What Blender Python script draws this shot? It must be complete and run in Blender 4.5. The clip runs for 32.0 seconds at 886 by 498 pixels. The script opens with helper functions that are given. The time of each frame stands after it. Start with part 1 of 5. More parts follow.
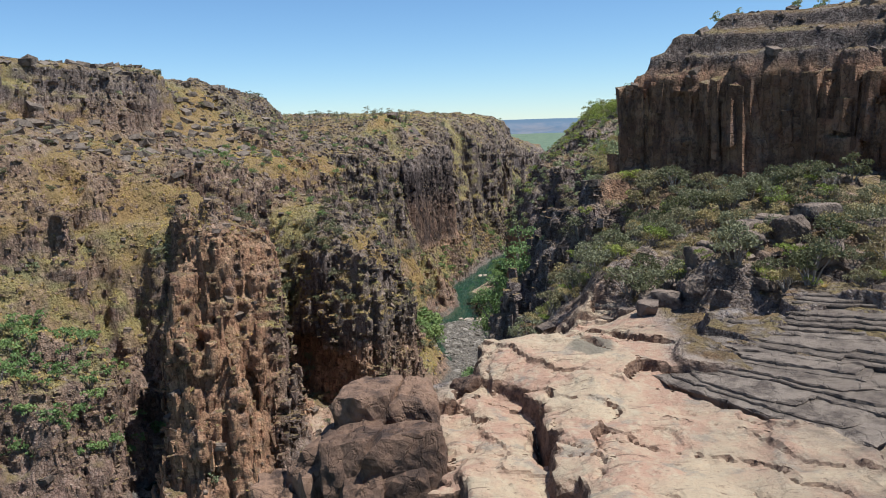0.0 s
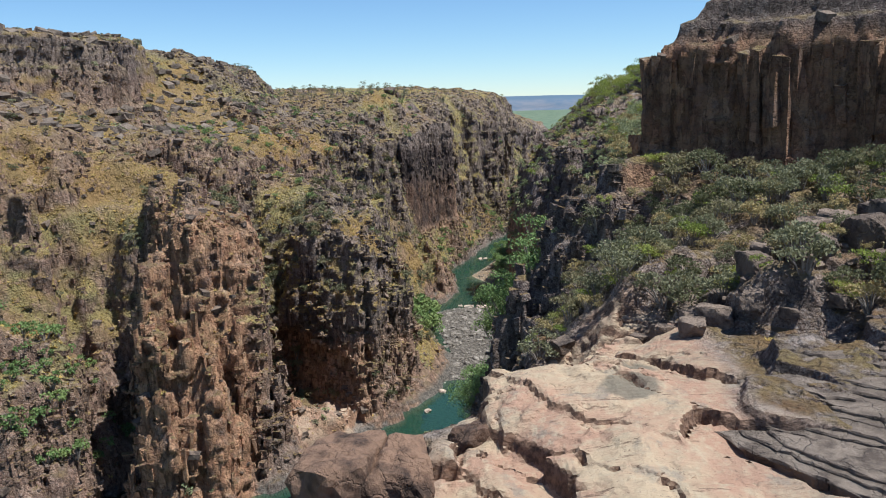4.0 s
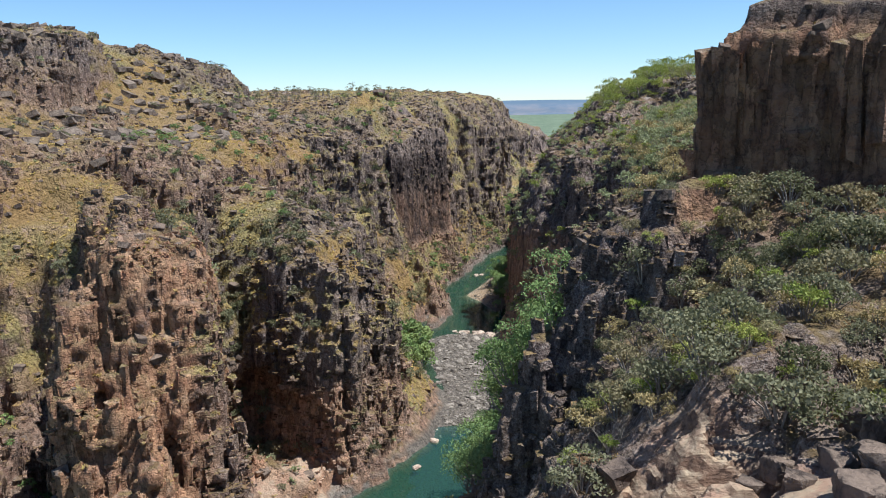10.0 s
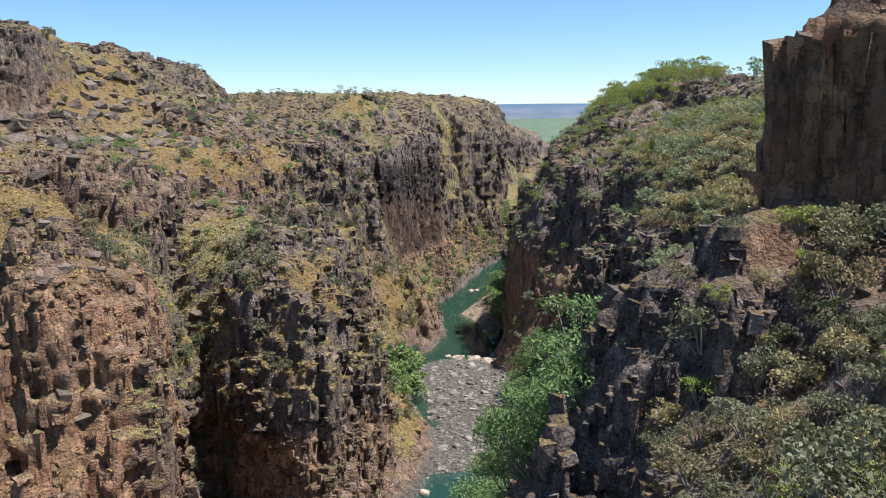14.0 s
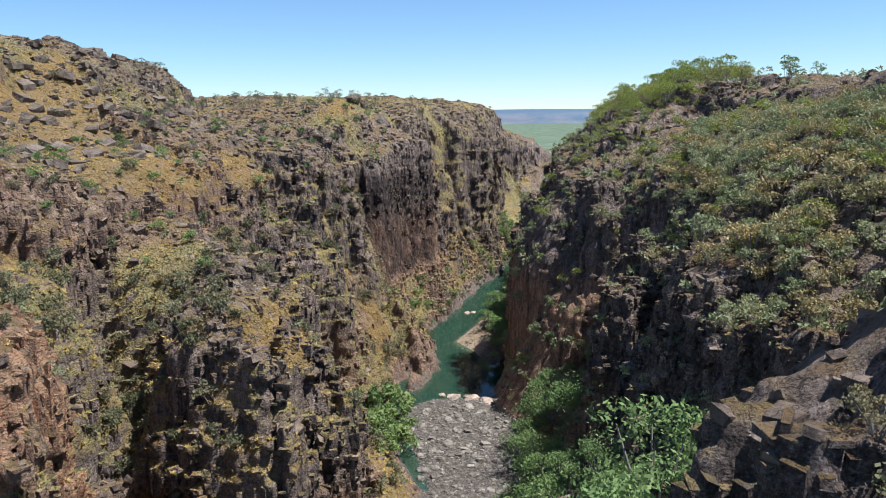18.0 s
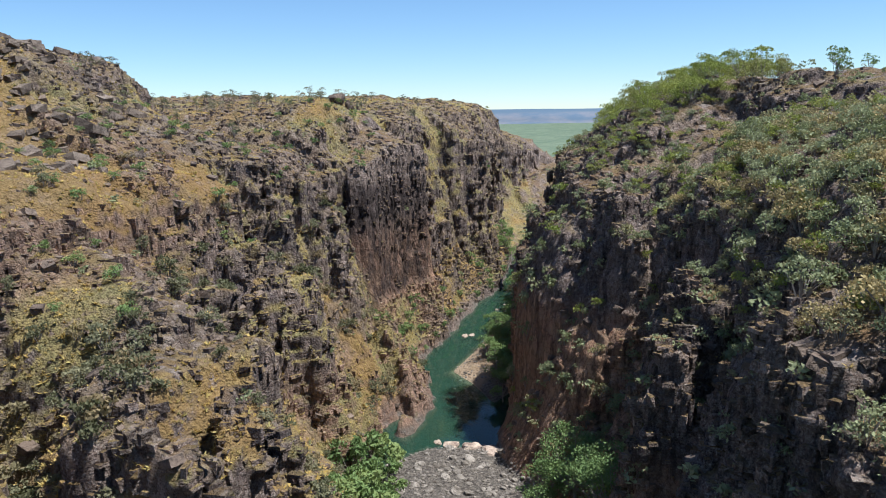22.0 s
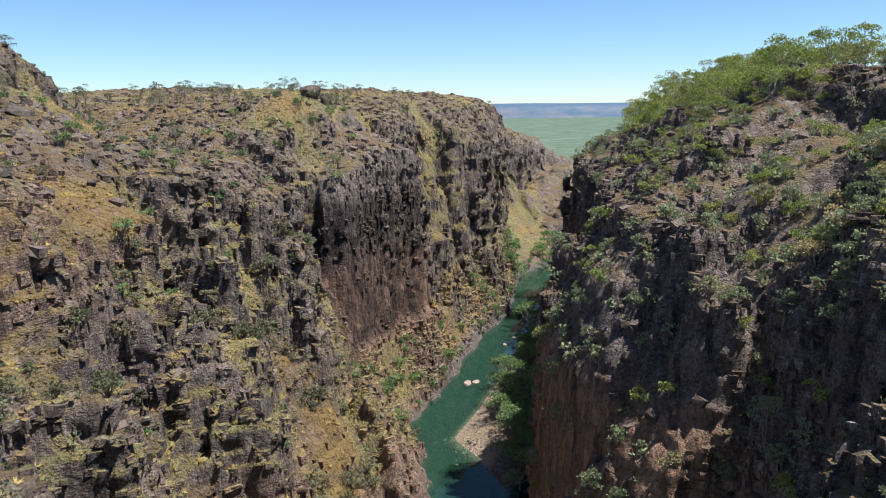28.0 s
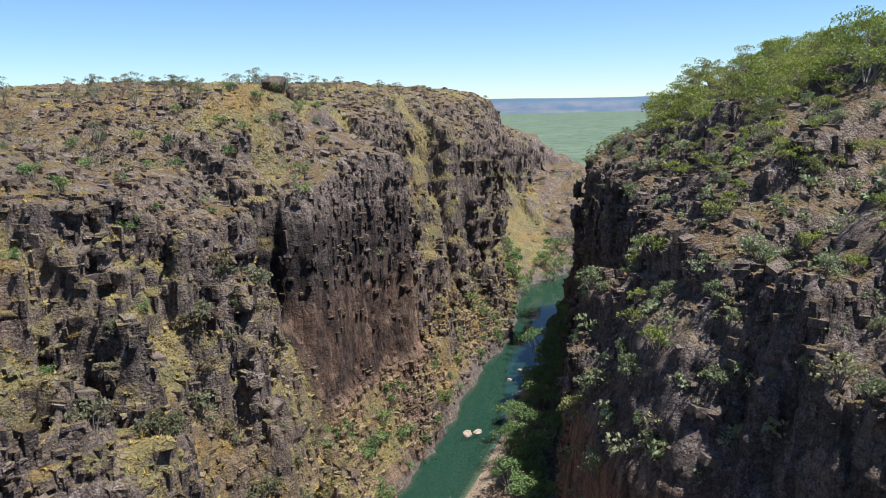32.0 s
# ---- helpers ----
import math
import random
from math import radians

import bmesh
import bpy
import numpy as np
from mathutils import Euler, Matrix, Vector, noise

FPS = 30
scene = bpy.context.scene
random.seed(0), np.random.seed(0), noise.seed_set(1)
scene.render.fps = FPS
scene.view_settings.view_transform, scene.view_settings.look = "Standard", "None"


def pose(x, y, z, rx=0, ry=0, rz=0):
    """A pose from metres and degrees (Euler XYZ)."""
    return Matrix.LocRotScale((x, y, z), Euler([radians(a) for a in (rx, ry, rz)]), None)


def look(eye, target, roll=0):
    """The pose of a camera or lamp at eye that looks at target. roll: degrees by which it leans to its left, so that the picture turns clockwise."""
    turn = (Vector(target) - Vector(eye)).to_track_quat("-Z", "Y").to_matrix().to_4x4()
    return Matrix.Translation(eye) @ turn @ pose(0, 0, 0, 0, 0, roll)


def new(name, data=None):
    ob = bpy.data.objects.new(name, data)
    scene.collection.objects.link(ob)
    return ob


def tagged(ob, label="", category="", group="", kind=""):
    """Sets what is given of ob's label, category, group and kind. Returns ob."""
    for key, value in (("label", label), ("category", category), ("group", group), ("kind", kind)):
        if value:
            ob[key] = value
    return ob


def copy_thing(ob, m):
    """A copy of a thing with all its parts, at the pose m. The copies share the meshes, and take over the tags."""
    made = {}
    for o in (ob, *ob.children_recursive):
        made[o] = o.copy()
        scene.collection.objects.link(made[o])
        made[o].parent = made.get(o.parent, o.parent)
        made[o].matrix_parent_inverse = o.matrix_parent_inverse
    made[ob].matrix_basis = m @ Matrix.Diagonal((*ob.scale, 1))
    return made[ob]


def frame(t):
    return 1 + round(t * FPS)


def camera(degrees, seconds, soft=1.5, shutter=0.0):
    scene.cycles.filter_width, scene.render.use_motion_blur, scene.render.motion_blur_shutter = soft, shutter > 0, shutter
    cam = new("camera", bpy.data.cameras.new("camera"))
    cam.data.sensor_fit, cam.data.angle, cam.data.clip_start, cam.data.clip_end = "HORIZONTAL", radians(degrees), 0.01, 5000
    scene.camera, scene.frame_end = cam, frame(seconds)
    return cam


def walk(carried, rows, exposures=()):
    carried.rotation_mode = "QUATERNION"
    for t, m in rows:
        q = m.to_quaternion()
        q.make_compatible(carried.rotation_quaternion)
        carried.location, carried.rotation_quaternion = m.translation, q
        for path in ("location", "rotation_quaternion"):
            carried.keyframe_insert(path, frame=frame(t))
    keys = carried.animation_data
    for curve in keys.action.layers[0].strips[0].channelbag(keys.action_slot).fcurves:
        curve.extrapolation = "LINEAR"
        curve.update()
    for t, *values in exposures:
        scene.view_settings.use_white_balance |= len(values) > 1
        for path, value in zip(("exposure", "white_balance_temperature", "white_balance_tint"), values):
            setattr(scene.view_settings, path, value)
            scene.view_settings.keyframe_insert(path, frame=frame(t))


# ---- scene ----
cam = camera(59.8, 32.0, 1.0)
PATH = [
    (0, (0.536, 29.444, 60.468), (0.49, 31.418, 60.15), -1.9),
    (0.5, (0.564, 30.86, 60.495), (0.518, 32.832, 60.162), -1.9),
    (1, (0.539, 32.323, 60.494), (0.492, 34.292, 60.146), -1.8),
    (1.5, (0.536, 33.823, 60.491), (0.489, 35.789, 60.129), -1.8),
    (2, (0.515, 35.479, 60.428), (0.468, 37.443, 60.052), -1.7),
    (2.5, (0.517, 37.191, 60.312), (0.47, 39.154, 59.932), -1.7),
    (4.5, (0.36, 44.065, 60.368), (0.316, 46.029, 59.992), -1.5),
    (5, (0.382, 45.949, 60.437), (0.339, 47.913, 60.062), -1.5),
    (5.5, (0.37, 47.634, 60.44), (0.327, 49.599, 60.067), -1.5),
    (6, (0.26, 49.379, 60.367), (0.219, 51.344, 59.996), -1.5),
    (6.5, (0.283, 51.213, 60.453), (0.243, 53.178, 60.081), -1.4),
    (7, (0.228, 52.961, 60.412), (0.19, 54.926, 60.043), -1.4),
    (7.5, (0.148, 54.792, 60.404), (0.113, 56.757, 60.035), -1.3),
    (8, (0.106, 56.728, 60.423), (0.072, 58.693, 60.053), -1.3),
    (8.5, (0.046, 58.707, 60.383), (0.014, 60.673, 60.014), -1.2),
    (9, (0.026, 60.774, 60.304), (-0.005, 62.74, 59.936), -1.2),
    (9.5, (-0.011, 62.859, 60.23), (-0.04, 64.825, 59.862), -1.1),
    (10, (-0.087, 64.99, 60.258), (-0.113, 66.955, 59.89), -1.1),
    (10.5, (-0.145, 67.242, 60.351), (-0.17, 69.208, 59.983), -1.1),
    (11, (-0.238, 69.398, 60.317), (-0.259, 71.364, 59.949), -1.1),
    (11.5, (-0.188, 71.595, 60.307), (-0.208, 73.561, 59.939), -1.0),
    (12, (-0.298, 73.565, 60.436), (-0.315, 75.531, 60.068), -1.0),
    (12.5, (-0.175, 75.703, 60.386), (-0.191, 77.669, 60.019), -0.9),
    (13, (-0.06, 77.965, 60.404), (-0.074, 79.932, 60.038), -0.9),
    (13.5, (-0.012, 80.202, 60.429), (-0.025, 82.169, 60.066), -0.9),
    (14, (0.038, 82.505, 60.465), (0.028, 84.472, 60.105), -0.9),
    (14.5, (0.02, 85.082, 60.428), (0.011, 87.05, 60.07), -0.9),
    (16.5, (-0.094, 97.322, 60.071), (-0.092, 99.291, 59.722), -0.8),
    (17, (-0.114, 100.178, 60.196), (-0.111, 102.147, 59.848), -0.9),
    (17.5, (-0.139, 103.094, 60.216), (-0.132, 105.063, 59.868), -0.8),
    (18, (-0.085, 106.13, 60.203), (-0.076, 108.1, 59.856), -0.8),
    (18.5, (-0.063, 109.247, 60.206), (-0.053, 111.216, 59.858), -0.9),
    (19, (-0.07, 112.111, 60.256), (-0.057, 114.081, 59.91), -0.9),
    (19.5, (-0.093, 115.055, 60.273), (-0.078, 117.025, 59.927), -0.9),
    (20, (-0.03, 118.093, 60.214), (-0.014, 120.063, 59.87), -0.9),
    (20.5, (-0.001, 121.116, 60.195), (0.017, 123.086, 59.851), -0.9),
    (21, (-0.014, 124.001, 60.332), (0.006, 125.971, 59.988), -0.9),
    (21.5, (0.053, 127.099, 60.377), (0.074, 129.068, 60.031), -1.0),
    (22, (0.068, 130.083, 60.394), (0.091, 132.053, 60.047), -1.0),
    (22.5, (0.061, 133.001, 60.446), (0.085, 134.971, 60.1), -1.1),
    (23, (-0.11, 136.163, 60.7), (-0.081, 138.132, 60.351), -0.9),
    (23.5, (0.067, 139.029, 60.639), (0.095, 140.999, 60.291), -1.1),
    (24, (0.041, 142.256, 60.822), (0.072, 144.225, 60.472), -1.1),
    (24.5, (0.136, 145.324, 60.877), (0.168, 147.293, 60.526), -1.0),
    (25, (0.121, 148.552, 60.967), (0.154, 150.521, 60.616), -1.0),
    (25.5, (0.031, 151.748, 61.123), (0.067, 153.717, 60.771), -0.9),
    (27.5, (0.134, 166.125, 61.008), (0.168, 168.092, 60.649), -0.7),
    (28, (0.162, 169.813, 61.013), (0.195, 171.78, 60.651), -0.8),
    (28.5, (0.218, 173.536, 61.037), (0.25, 175.502, 60.672), -0.8),
    (29, (0.175, 177.268, 61.03), (0.207, 179.234, 60.662), -0.9),
    (29.5, (0.15, 180.971, 61.07), (0.181, 182.936, 60.701), -0.9),
    (30, (0.163, 184.623, 61.096), (0.194, 186.589, 60.725), -1.0),
    (30.5, (0.362, 188.347, 60.975), (0.392, 190.312, 60.604), -1.1),
    (31, (0.331, 192.058, 60.951), (0.364, 194.023, 60.579), -1.0),
    (31.5, (0.372, 195.787, 60.935), (0.409, 197.751, 60.562), -1.0),
    (32, (0.48, 199.373, 60.901), (0.533, 201.337, 60.528), -1.1),
]
walk(cam, [(t, look(eye, target, roll)) for t, eye, target, roll in PATH], [(0, 0.45, 5850, 3), (8, 0.6, 5850, 4), (13, 0.7, 5850, 5), (20, 0.64, 5850, 5), (32, 0.62, 5850, 5)])

# ---- world and sun ----
SUN_AZ, SUN_EL = -14.0, 66.0      # degrees: azimuth from +x towards +y, elevation
world = bpy.data.worlds.new("sky")
scene.world = world
world.use_nodes = True
wn = world.node_tree
sky = wn.nodes.new("ShaderNodeTexSky")
sky.sky_type, sky.sun_disc = "NISHITA", False
sky.sun_elevation, sky.sun_rotation = radians(SUN_EL), radians(90 - SUN_AZ)
sky.altitude, sky.air_density, sky.dust_density, sky.ozone_density = 1500, 1.0, 0.0, 5.5
wn.nodes["Background"].inputs["Strength"].default_value = 0.092
wn.links.new(sky.outputs["Color"], wn.nodes["Background"].inputs["Color"])
sun = new("sun", bpy.data.lights.new("sun", "SUN"))
sun.data.energy, sun.data.angle, sun.data.color = 5.0, radians(0.55), (1.0, 0.965, 0.91)
sd = Vector((math.cos(radians(SUN_EL)) * math.cos(radians(SUN_AZ)), math.cos(radians(SUN_EL)) * math.sin(radians(SUN_AZ)), math.sin(radians(SUN_EL))))
sun.matrix_world = look(sd * 300, (0, 0, 0))

# ---- numeric noise ----
rng = np.random.default_rng(7)
TAB = rng.random(1 << 16).astype(np.float32)


def hashed(*ints):
    """A repeatable random number from 0 to 1 for whole-number coordinates."""
    h = np.zeros(np.broadcast(*ints).shape, np.uint32)
    for i, k in zip(ints, (374761393, 668265263, 2246822519, 3266489917)):
        h = (h ^ (np.asarray(i).astype(np.int64) & 0xFFFFFFFF).astype(np.uint32) * np.uint32(k)) * np.uint32(2654435761)
        h ^= h >> np.uint32(15)
    return TAB[h & np.uint32(0xFFFF)]


def noise2(x, y, size, seed=0):
    x, y = x / size, y / size
    i, j = np.floor(x), np.floor(y)
    u, v = x - i, y - j
    u, v = u * u * (3 - 2 * u), v * v * (3 - 2 * v)
    n = [hashed(i + a, j + b, seed + 0 * i) for a in (0, 1) for b in (0, 1)]
    return (n[0] * (1 - v) + n[1] * v) * (1 - u) + (n[2] * (1 - v) + n[3] * v) * u


def noise3(x, y, z, size, seed=0):
    x, y, z = x / size, y / size, z / size
    i, j, k = np.floor(x), np.floor(y), np.floor(z)
    u, v, w = x - i, y - j, z - k
    u, v, w = u * u * (3 - 2 * u), v * v * (3 - 2 * v), w * w * (3 - 2 * w)
    out = 0
    for a in (0, 1):
        for b in (0, 1):
            for c in (0, 1):
                out = out + hashed(i + a, j + b, k + c, seed + 0 * i) * (u if a else 1 - u) * (v if b else 1 - v) * (w if c else 1 - w)
    return out


def cells(x, y, size, seed):
    """Random cells in the plan: each place's cell number (two whole numbers) and its distance from the cell's edge."""
    x, y = x / size, y / size
    i, j = np.floor(x), np.floor(y)
    best, second = np.full(x.shape, 9.0), np.full(x.shape, 9.0)
    ci, cj = np.zeros(x.shape), np.zeros(x.shape)
    for a in (-1, 0, 1):
        for b in (-1, 0, 1):
            px, py = i + a + hashed(i + a, j + b, seed + 0 * i), j + b + hashed(i + a, j + b, seed + 1 + 0 * i)
            d = np.hypot(px - x, py - y)
            near = d < best
            second = np.where(near, best, np.minimum(second, d))
            ci, cj, best = np.where(near, i + a, ci), np.where(near, j + b, cj), np.where(near, d, best)
    return ci, cj, (second - best) * size


# ---- the plan of the gorge: terraces, each with its outline, its profile across the edge and its lift along the gorge ----
def inside_distance(x, y, outline):
    """Signed distance in the plan from the outline, positive inside."""
    pts = np.array(outline, float)
    d2, inside = np.full(x.shape, 1e12), np.zeros(x.shape, bool)
    for (ax, ay), (bx, by) in zip(pts, np.roll(pts, -1, 0)):
        ex, ey = bx - ax, by - ay
        t = np.clip(((x - ax) * ex + (y - ay) * ey) / (ex * ex + ey * ey), 0, 1)
        d2 = np.minimum(d2, (x - ax - t * ex) ** 2 + (y - ay - t * ey) ** 2)
        if ay != by:
            inside ^= ((ay > y) != (by > y)) & (x < ex * (y - ay) / ey + ax)
    return np.where(inside, 1, -1) * np.sqrt(d2)


TERRACES = {
    "west_rim": (
        [(-60, 297), (-28, 297), (-16, 309), (-8.5, 324), (-3, 342), (6, 372), (16, 400), (23, 440), (29, 480), (34, 508), (38, 530), (10, 620), (-200, 640), (-200, 300)],
        [(-15, -6), (-9, -1), (-2, 14), (-0.5, 19), (4, 40), (8, 47), (12, 51.5), (18, 54.5), (25, 56), (70, 58.5)], (200, 310, 330, 360, 400, 520), (0, 0, 5, 5.5, 8, 10)),
    "west_big_wall": ([(-15, 309), (-9.2, 322), (-0.8, 335), (-6, 347), (-30, 346), (-30, 309)], [(-7.5, -5), (-5.6, 0), (-3.4, 9), (-1.3, 15.8), (-0.2, 16.6), (0.7, 44.5), (2.2, 48), (9, 50)], (200, 310, 330), (0, 0, 4)),
    "west_mid_rim": (
        [(-200, 180), (-100, 182), (-66, 186), (-52, 195), (-44, 206), (-42, 218), (-36, 227), (-32.5, 239), (-32.5, 254), (-28, 263), (-25, 274), (-22.5, 288), (-20, 300), (-24, 314), (-200, 320)],
        [(-18, -6), (-15, 0), (-10, 13), (-5, 26), (0, 35), (2, 39), (4.2, 41), (5, 47), (8, 49), (13, 52.5), (25, 55.5), (70, 58)], (0, 1), (0, 0)),
    "west_nose": (
        [(20, 505), (36, 504), (50, 536), (60, 572), (70, 610), (98, 676), (50, 740), (-20, 720)],
        [(-34, -6), (-27, 2), (-10, 15), (-3, 21), (0, 28), (2, 39), (12, 47), (25, 52)], (500, 540, 600, 680), (6, 2, -3, -20)),
    "west_nose_foot": (
        [(22, 440), (34, 456), (52, 474), (84, 486), (130, 520), (130, 640), (0, 640), (0, 440)],
        [(-14, -5), (-4, 0.3), (0, 3), (10, 9), (30, 20), (55, 30)], (0, 1), (0, 0)),
    "west_lower_rim": (
        [(-200, 158), (-100, 162), (-76, 166), (-64, 174), (-54, 170), (-45.5, 153.5), (-40, 153.5), (-35, 161), (-34.5, 171), (-41, 184), (-37, 198), (-60, 215), (-200, 215)],
        [(-10, -4), (-7, 3), (-4.5, 12), (-1, 25), (2.2, 38), (4.6, 42), (9, 44.5), (11, 47.5), (26, 53)], (150, 220), (0, 0)),
    "west_pinnacles": (
        [(-36, 200), (-32, 202), (-25, 202), (-21.5, 211), (-25, 224), (-30, 236), (-34, 247), (-38, 251), (-48, 250), (-60, 240), (-60, 201)],
        [(-27, -6), (-20, 0), (-6, 16), (-1, 22), (2.5, 36), (5, 39), (12, 42), (24, 46)], (0, 1), (0, 0)),
    "west_bay_slope": (
        [(-200, 138), (-84, 140), (-67, 149), (-62, 164), (-58, 185), (-200, 190)],
        [(-16, -5), (0, 20), (10, 29), (30, 40)], (0, 1), (0, 0)),
    "west_buttress": (
        [(-39, 189), (-28, 185.5), (-20.5, 180.5), (-16, 184), (-14, 196), (-12.5, 206), (-15, 214), (-40, 214)],
        [(-9, -5), (-5, 0), (-1, 12), (0, 17), (2, 25), (5, 33), (9, 37), (20, 40)], (0, 1), (0, 0)),
    "west_bank_rock": ([(-35, 172), (-28, 167.5), (-20, 173), (-23, 182), (-34, 185)], [(-4, -3), (0, 1.5), (1.5, 4), (6, 6.5)], (0, 1), (0, 0)),
    "west_hill": (
        [(-200, 168), (-128, 178), (-104, 196), (-96, 214), (-88, 232), (-81, 246), (-79, 256), (-88, 268), (-112, 282), (-200, 290)],
        [(-40, 40), (-26, 54), (-10, 60.5), (-1.5, 64.5), (-0.3, 66), (0.6, 73), (2.2, 74), (2.8, 78.5), (8, 80), (16, 80.5)], (160, 200, 232, 250, 268), (3, 0, -2.5, -0.8, -0.5)),
    "west_hill_end": (
        [(-96, 232), (-80, 248), (-72, 262), (-65, 278), (-58, 293), (-62, 312), (-80, 330), (-200, 330), (-200, 240)],
        [(-30, 50), (-12, 59), (0, 66), (5, 70), (10, 73.5), (18, 76), (30, 77)], (240, 262, 278, 293, 312, 330), (-1, 0.5, 0, -2.5, -8, -14)),
    "fall_slab": (
        [(4, 0), (4, 70), (4.6, 76), (3.0, 80), (1.0, 84), (1.0, 89.5), (4.6, 91.4), (8.6, 93), (13, 96), (17, 103), (26, 112), (60, 112), (120, 60), (120, 0)],
        [(-18, 4), (-4, 20), (-1.2, 34), (-0.2, 40.6), (0.4, 42.6), (3, 43.4), (40, 44)], (0, 1), (0, 0)),
    "slab_apron": (
        [(3, 82), (1.2, 92), (2, 99), (6, 104), (12, 107.5), (18, 105), (22, 98), (17, 88), (8, 84)],
        [(-12, 18), (-1.5, 33), (-0.3, 36), (1, 37.2), (4, 38.8), (8, 41.4)], (0, 1), (0, 0)),
    "fall_chute": ([(-1.6, 40), (-1.6, 72), (-2.6, 79), (0, 87), (6, 88), (6, 40)], [(-12, 10), (-1, 34), (0, 40), (0.8, 41.2), (4, 41.8)], (0, 1), (0, 0)),
    "lip_foot": ([(-12, 68), (-1.6, 68), (-0.8, 76), (-4, 80), (-9, 78)], [(-6, 6), (-1, 24), (0, 32), (3, 36)], (0, 1), (0, 0)),
    "slab_ledge_low": ([(12.5, 80), (21, 71), (40, 55), (90, 55), (90, 92), (18, 87)], [(-2, 40), (0, 43.5), (0.3, 44.3), (12, 44.6)], (0, 1), (0, 0)),
    "slab_ledge_mid": ([(16, 84.5), (24, 76), (40, 62), (90, 60), (90, 94), (19, 89)], [(-2, 40), (0, 44.2), (0.3, 45.1), (12, 45.4)], (0, 1), (0, 0)),
    "slab_ledge_top": ([(24.5, 89), (27, 82), (40, 68), (90, 64), (90, 98), (28, 92)], [(-2, 41), (0, 45), (0.3, 46.2), (12, 46.8)], (0, 1), (0, 0)),
    "shelf_rise": (
        [(18.5, 94), (22, 91.5), (30, 90), (46, 86), (46, 112), (26, 110), (19.5, 101)],
        [(-2, 40), (0, 44.3), (3, 46.8), (8, 49), (20, 51)], (0, 1), (0, 0)),
    "east_shelf": (
        [(4, 97), (6.5, 108), (8.5, 118), (10, 127), (15, 133), (24, 138), (40, 152), (110, 152), (110, 90), (34, 92), (12, 96)],
        [(-50, -5), (-44, -1), (-28, 10), (-8, 22), (-1, 29), (0, 34), (2, 37.5), (6, 40.5), (12, 46), (18, 48.5), (30, 53)], (90, 110, 130, 150), (-1, 0, 1.5, 2)),
    "cliff_step": (
        [(13.5, 133), (16, 136.6), (21, 141), (30, 146), (36, 140), (24, 130), (17, 129.5)],
        [(-5, 36), (-1, 43), (0, 45), (0.5, 48), (2.2, 48.4), (2.8, 51), (6, 52.5), (12, 54)], (0, 1), (0, 0)),
    "east_cliff": (
        [(21.9, 138.2), (36, 128.8), (51, 119.5), (81, 98), (160, 60), (160, 168), (72, 162), (50, 153), (33, 146)],
        [(-8, 46), (0, 53), (0.5, 65.2), (2.2, 65.8), (2.6, 68), (4.4, 68.5), (4.9, 70.8), (8, 71.6), (8.6, 73.6), (16, 75)], (0, 1), (0, 0)),
    "east_slope": (
        [(44, 148), (26, 165), (23.5, 176), (23.5, 186), (25, 196), (28, 215), (31, 230), (31, 242), (29, 250), (26, 256), (27, 266), (36, 282), (60, 300), (160, 300), (160, 150)],
        [(-18, -4), (-13, 4), (-8, 14), (-4, 24), (-1, 31), (0, 35), (2, 40), (5, 45), (10, 50), (18, 55), (30, 60), (45, 63)], (0, 1), (0, 0)),
    "east_red_face": (
        [(15, 276), (16.5, 262), (20, 257), (25.5, 252.5), (30, 247), (46, 247), (46, 305), (26, 302), (20, 292), (16, 284)],
        [(-4, -4), (-1, 1), (0, 5), (1.0, 26), (3, 31), (8, 39), (16, 46)], (0, 1), (0, 0)),
    "east_wall": (
        [(28, 266), (28, 290), (31.5, 320), (36, 350), (40.5, 380), (43.5, 402), (50, 413), (78, 436), (160, 460), (160, 266)],
        [(-15, -5), (-8, 2), (-2, 14), (-0.4, 20), (1.4, 40), (3.4, 46.5), (11, 51.5), (21, 58.5), (32, 65), (60, 69)], (0, 1), (0, 0)),
    "east_top": (
        [(60, 175), (64, 215), (67, 240), (68, 299), (80, 312), (160, 320), (160, 165)],
        [(-10, 52), (0, 55), (1, 62.5), (10, 66)], (0, 1), (0, 0)),
}


# clefts running back into the walls: from and to in the plan, half-width and depth
GULLIES = [(-21, 303, -37, 316, 2.0, 12), (-34, 247, -48, 250, 2.0, 6), (-29, 266, -42, 270, 1.6, 5), (-24, 283, -38, 288, 1.4, 5), (-2, 346, -12, 352, 2.0, 8), (10, 384, 0, 392, 2.2, 7),
           (20, 424, 8, 430, 3.0, 8), (-38, 214, -46, 222, 1.6, 5), (-23, 219, -40, 224, 1.5, 5), (-66, 168, -74, 178, 2.0, 6), (-88, 160, -92, 178, 2.0, 6),
           (29, 243, 44, 246, 3.6, 7), (27, 205, 42, 210, 2.0, 6), (24, 180, 38, 184, 1.8, 5), (28, 304, 42, 310, 2.2, 7), (34, 338, 48, 342, 2.4, 7), (-43, 153, -50, 165, 0.9, 3)]


def crag_country(x, y):
    """1 along the broken walls further down the gorge, 0 round the fall."""
    return np.where(x < 0, np.clip((y - 136) / 8, 0, 1), np.clip((y - 156) / 8, 0, 1))


def crag_zone(x, y):
    """1 on the crags that stand forward, 0 in the grassy gullies between them."""
    return np.clip((0.65 * noise2(x, y, 13.0, 31) + 0.35 * noise2(x, y, 5.5, 32) - 0.43) / 0.12, 0, 1)


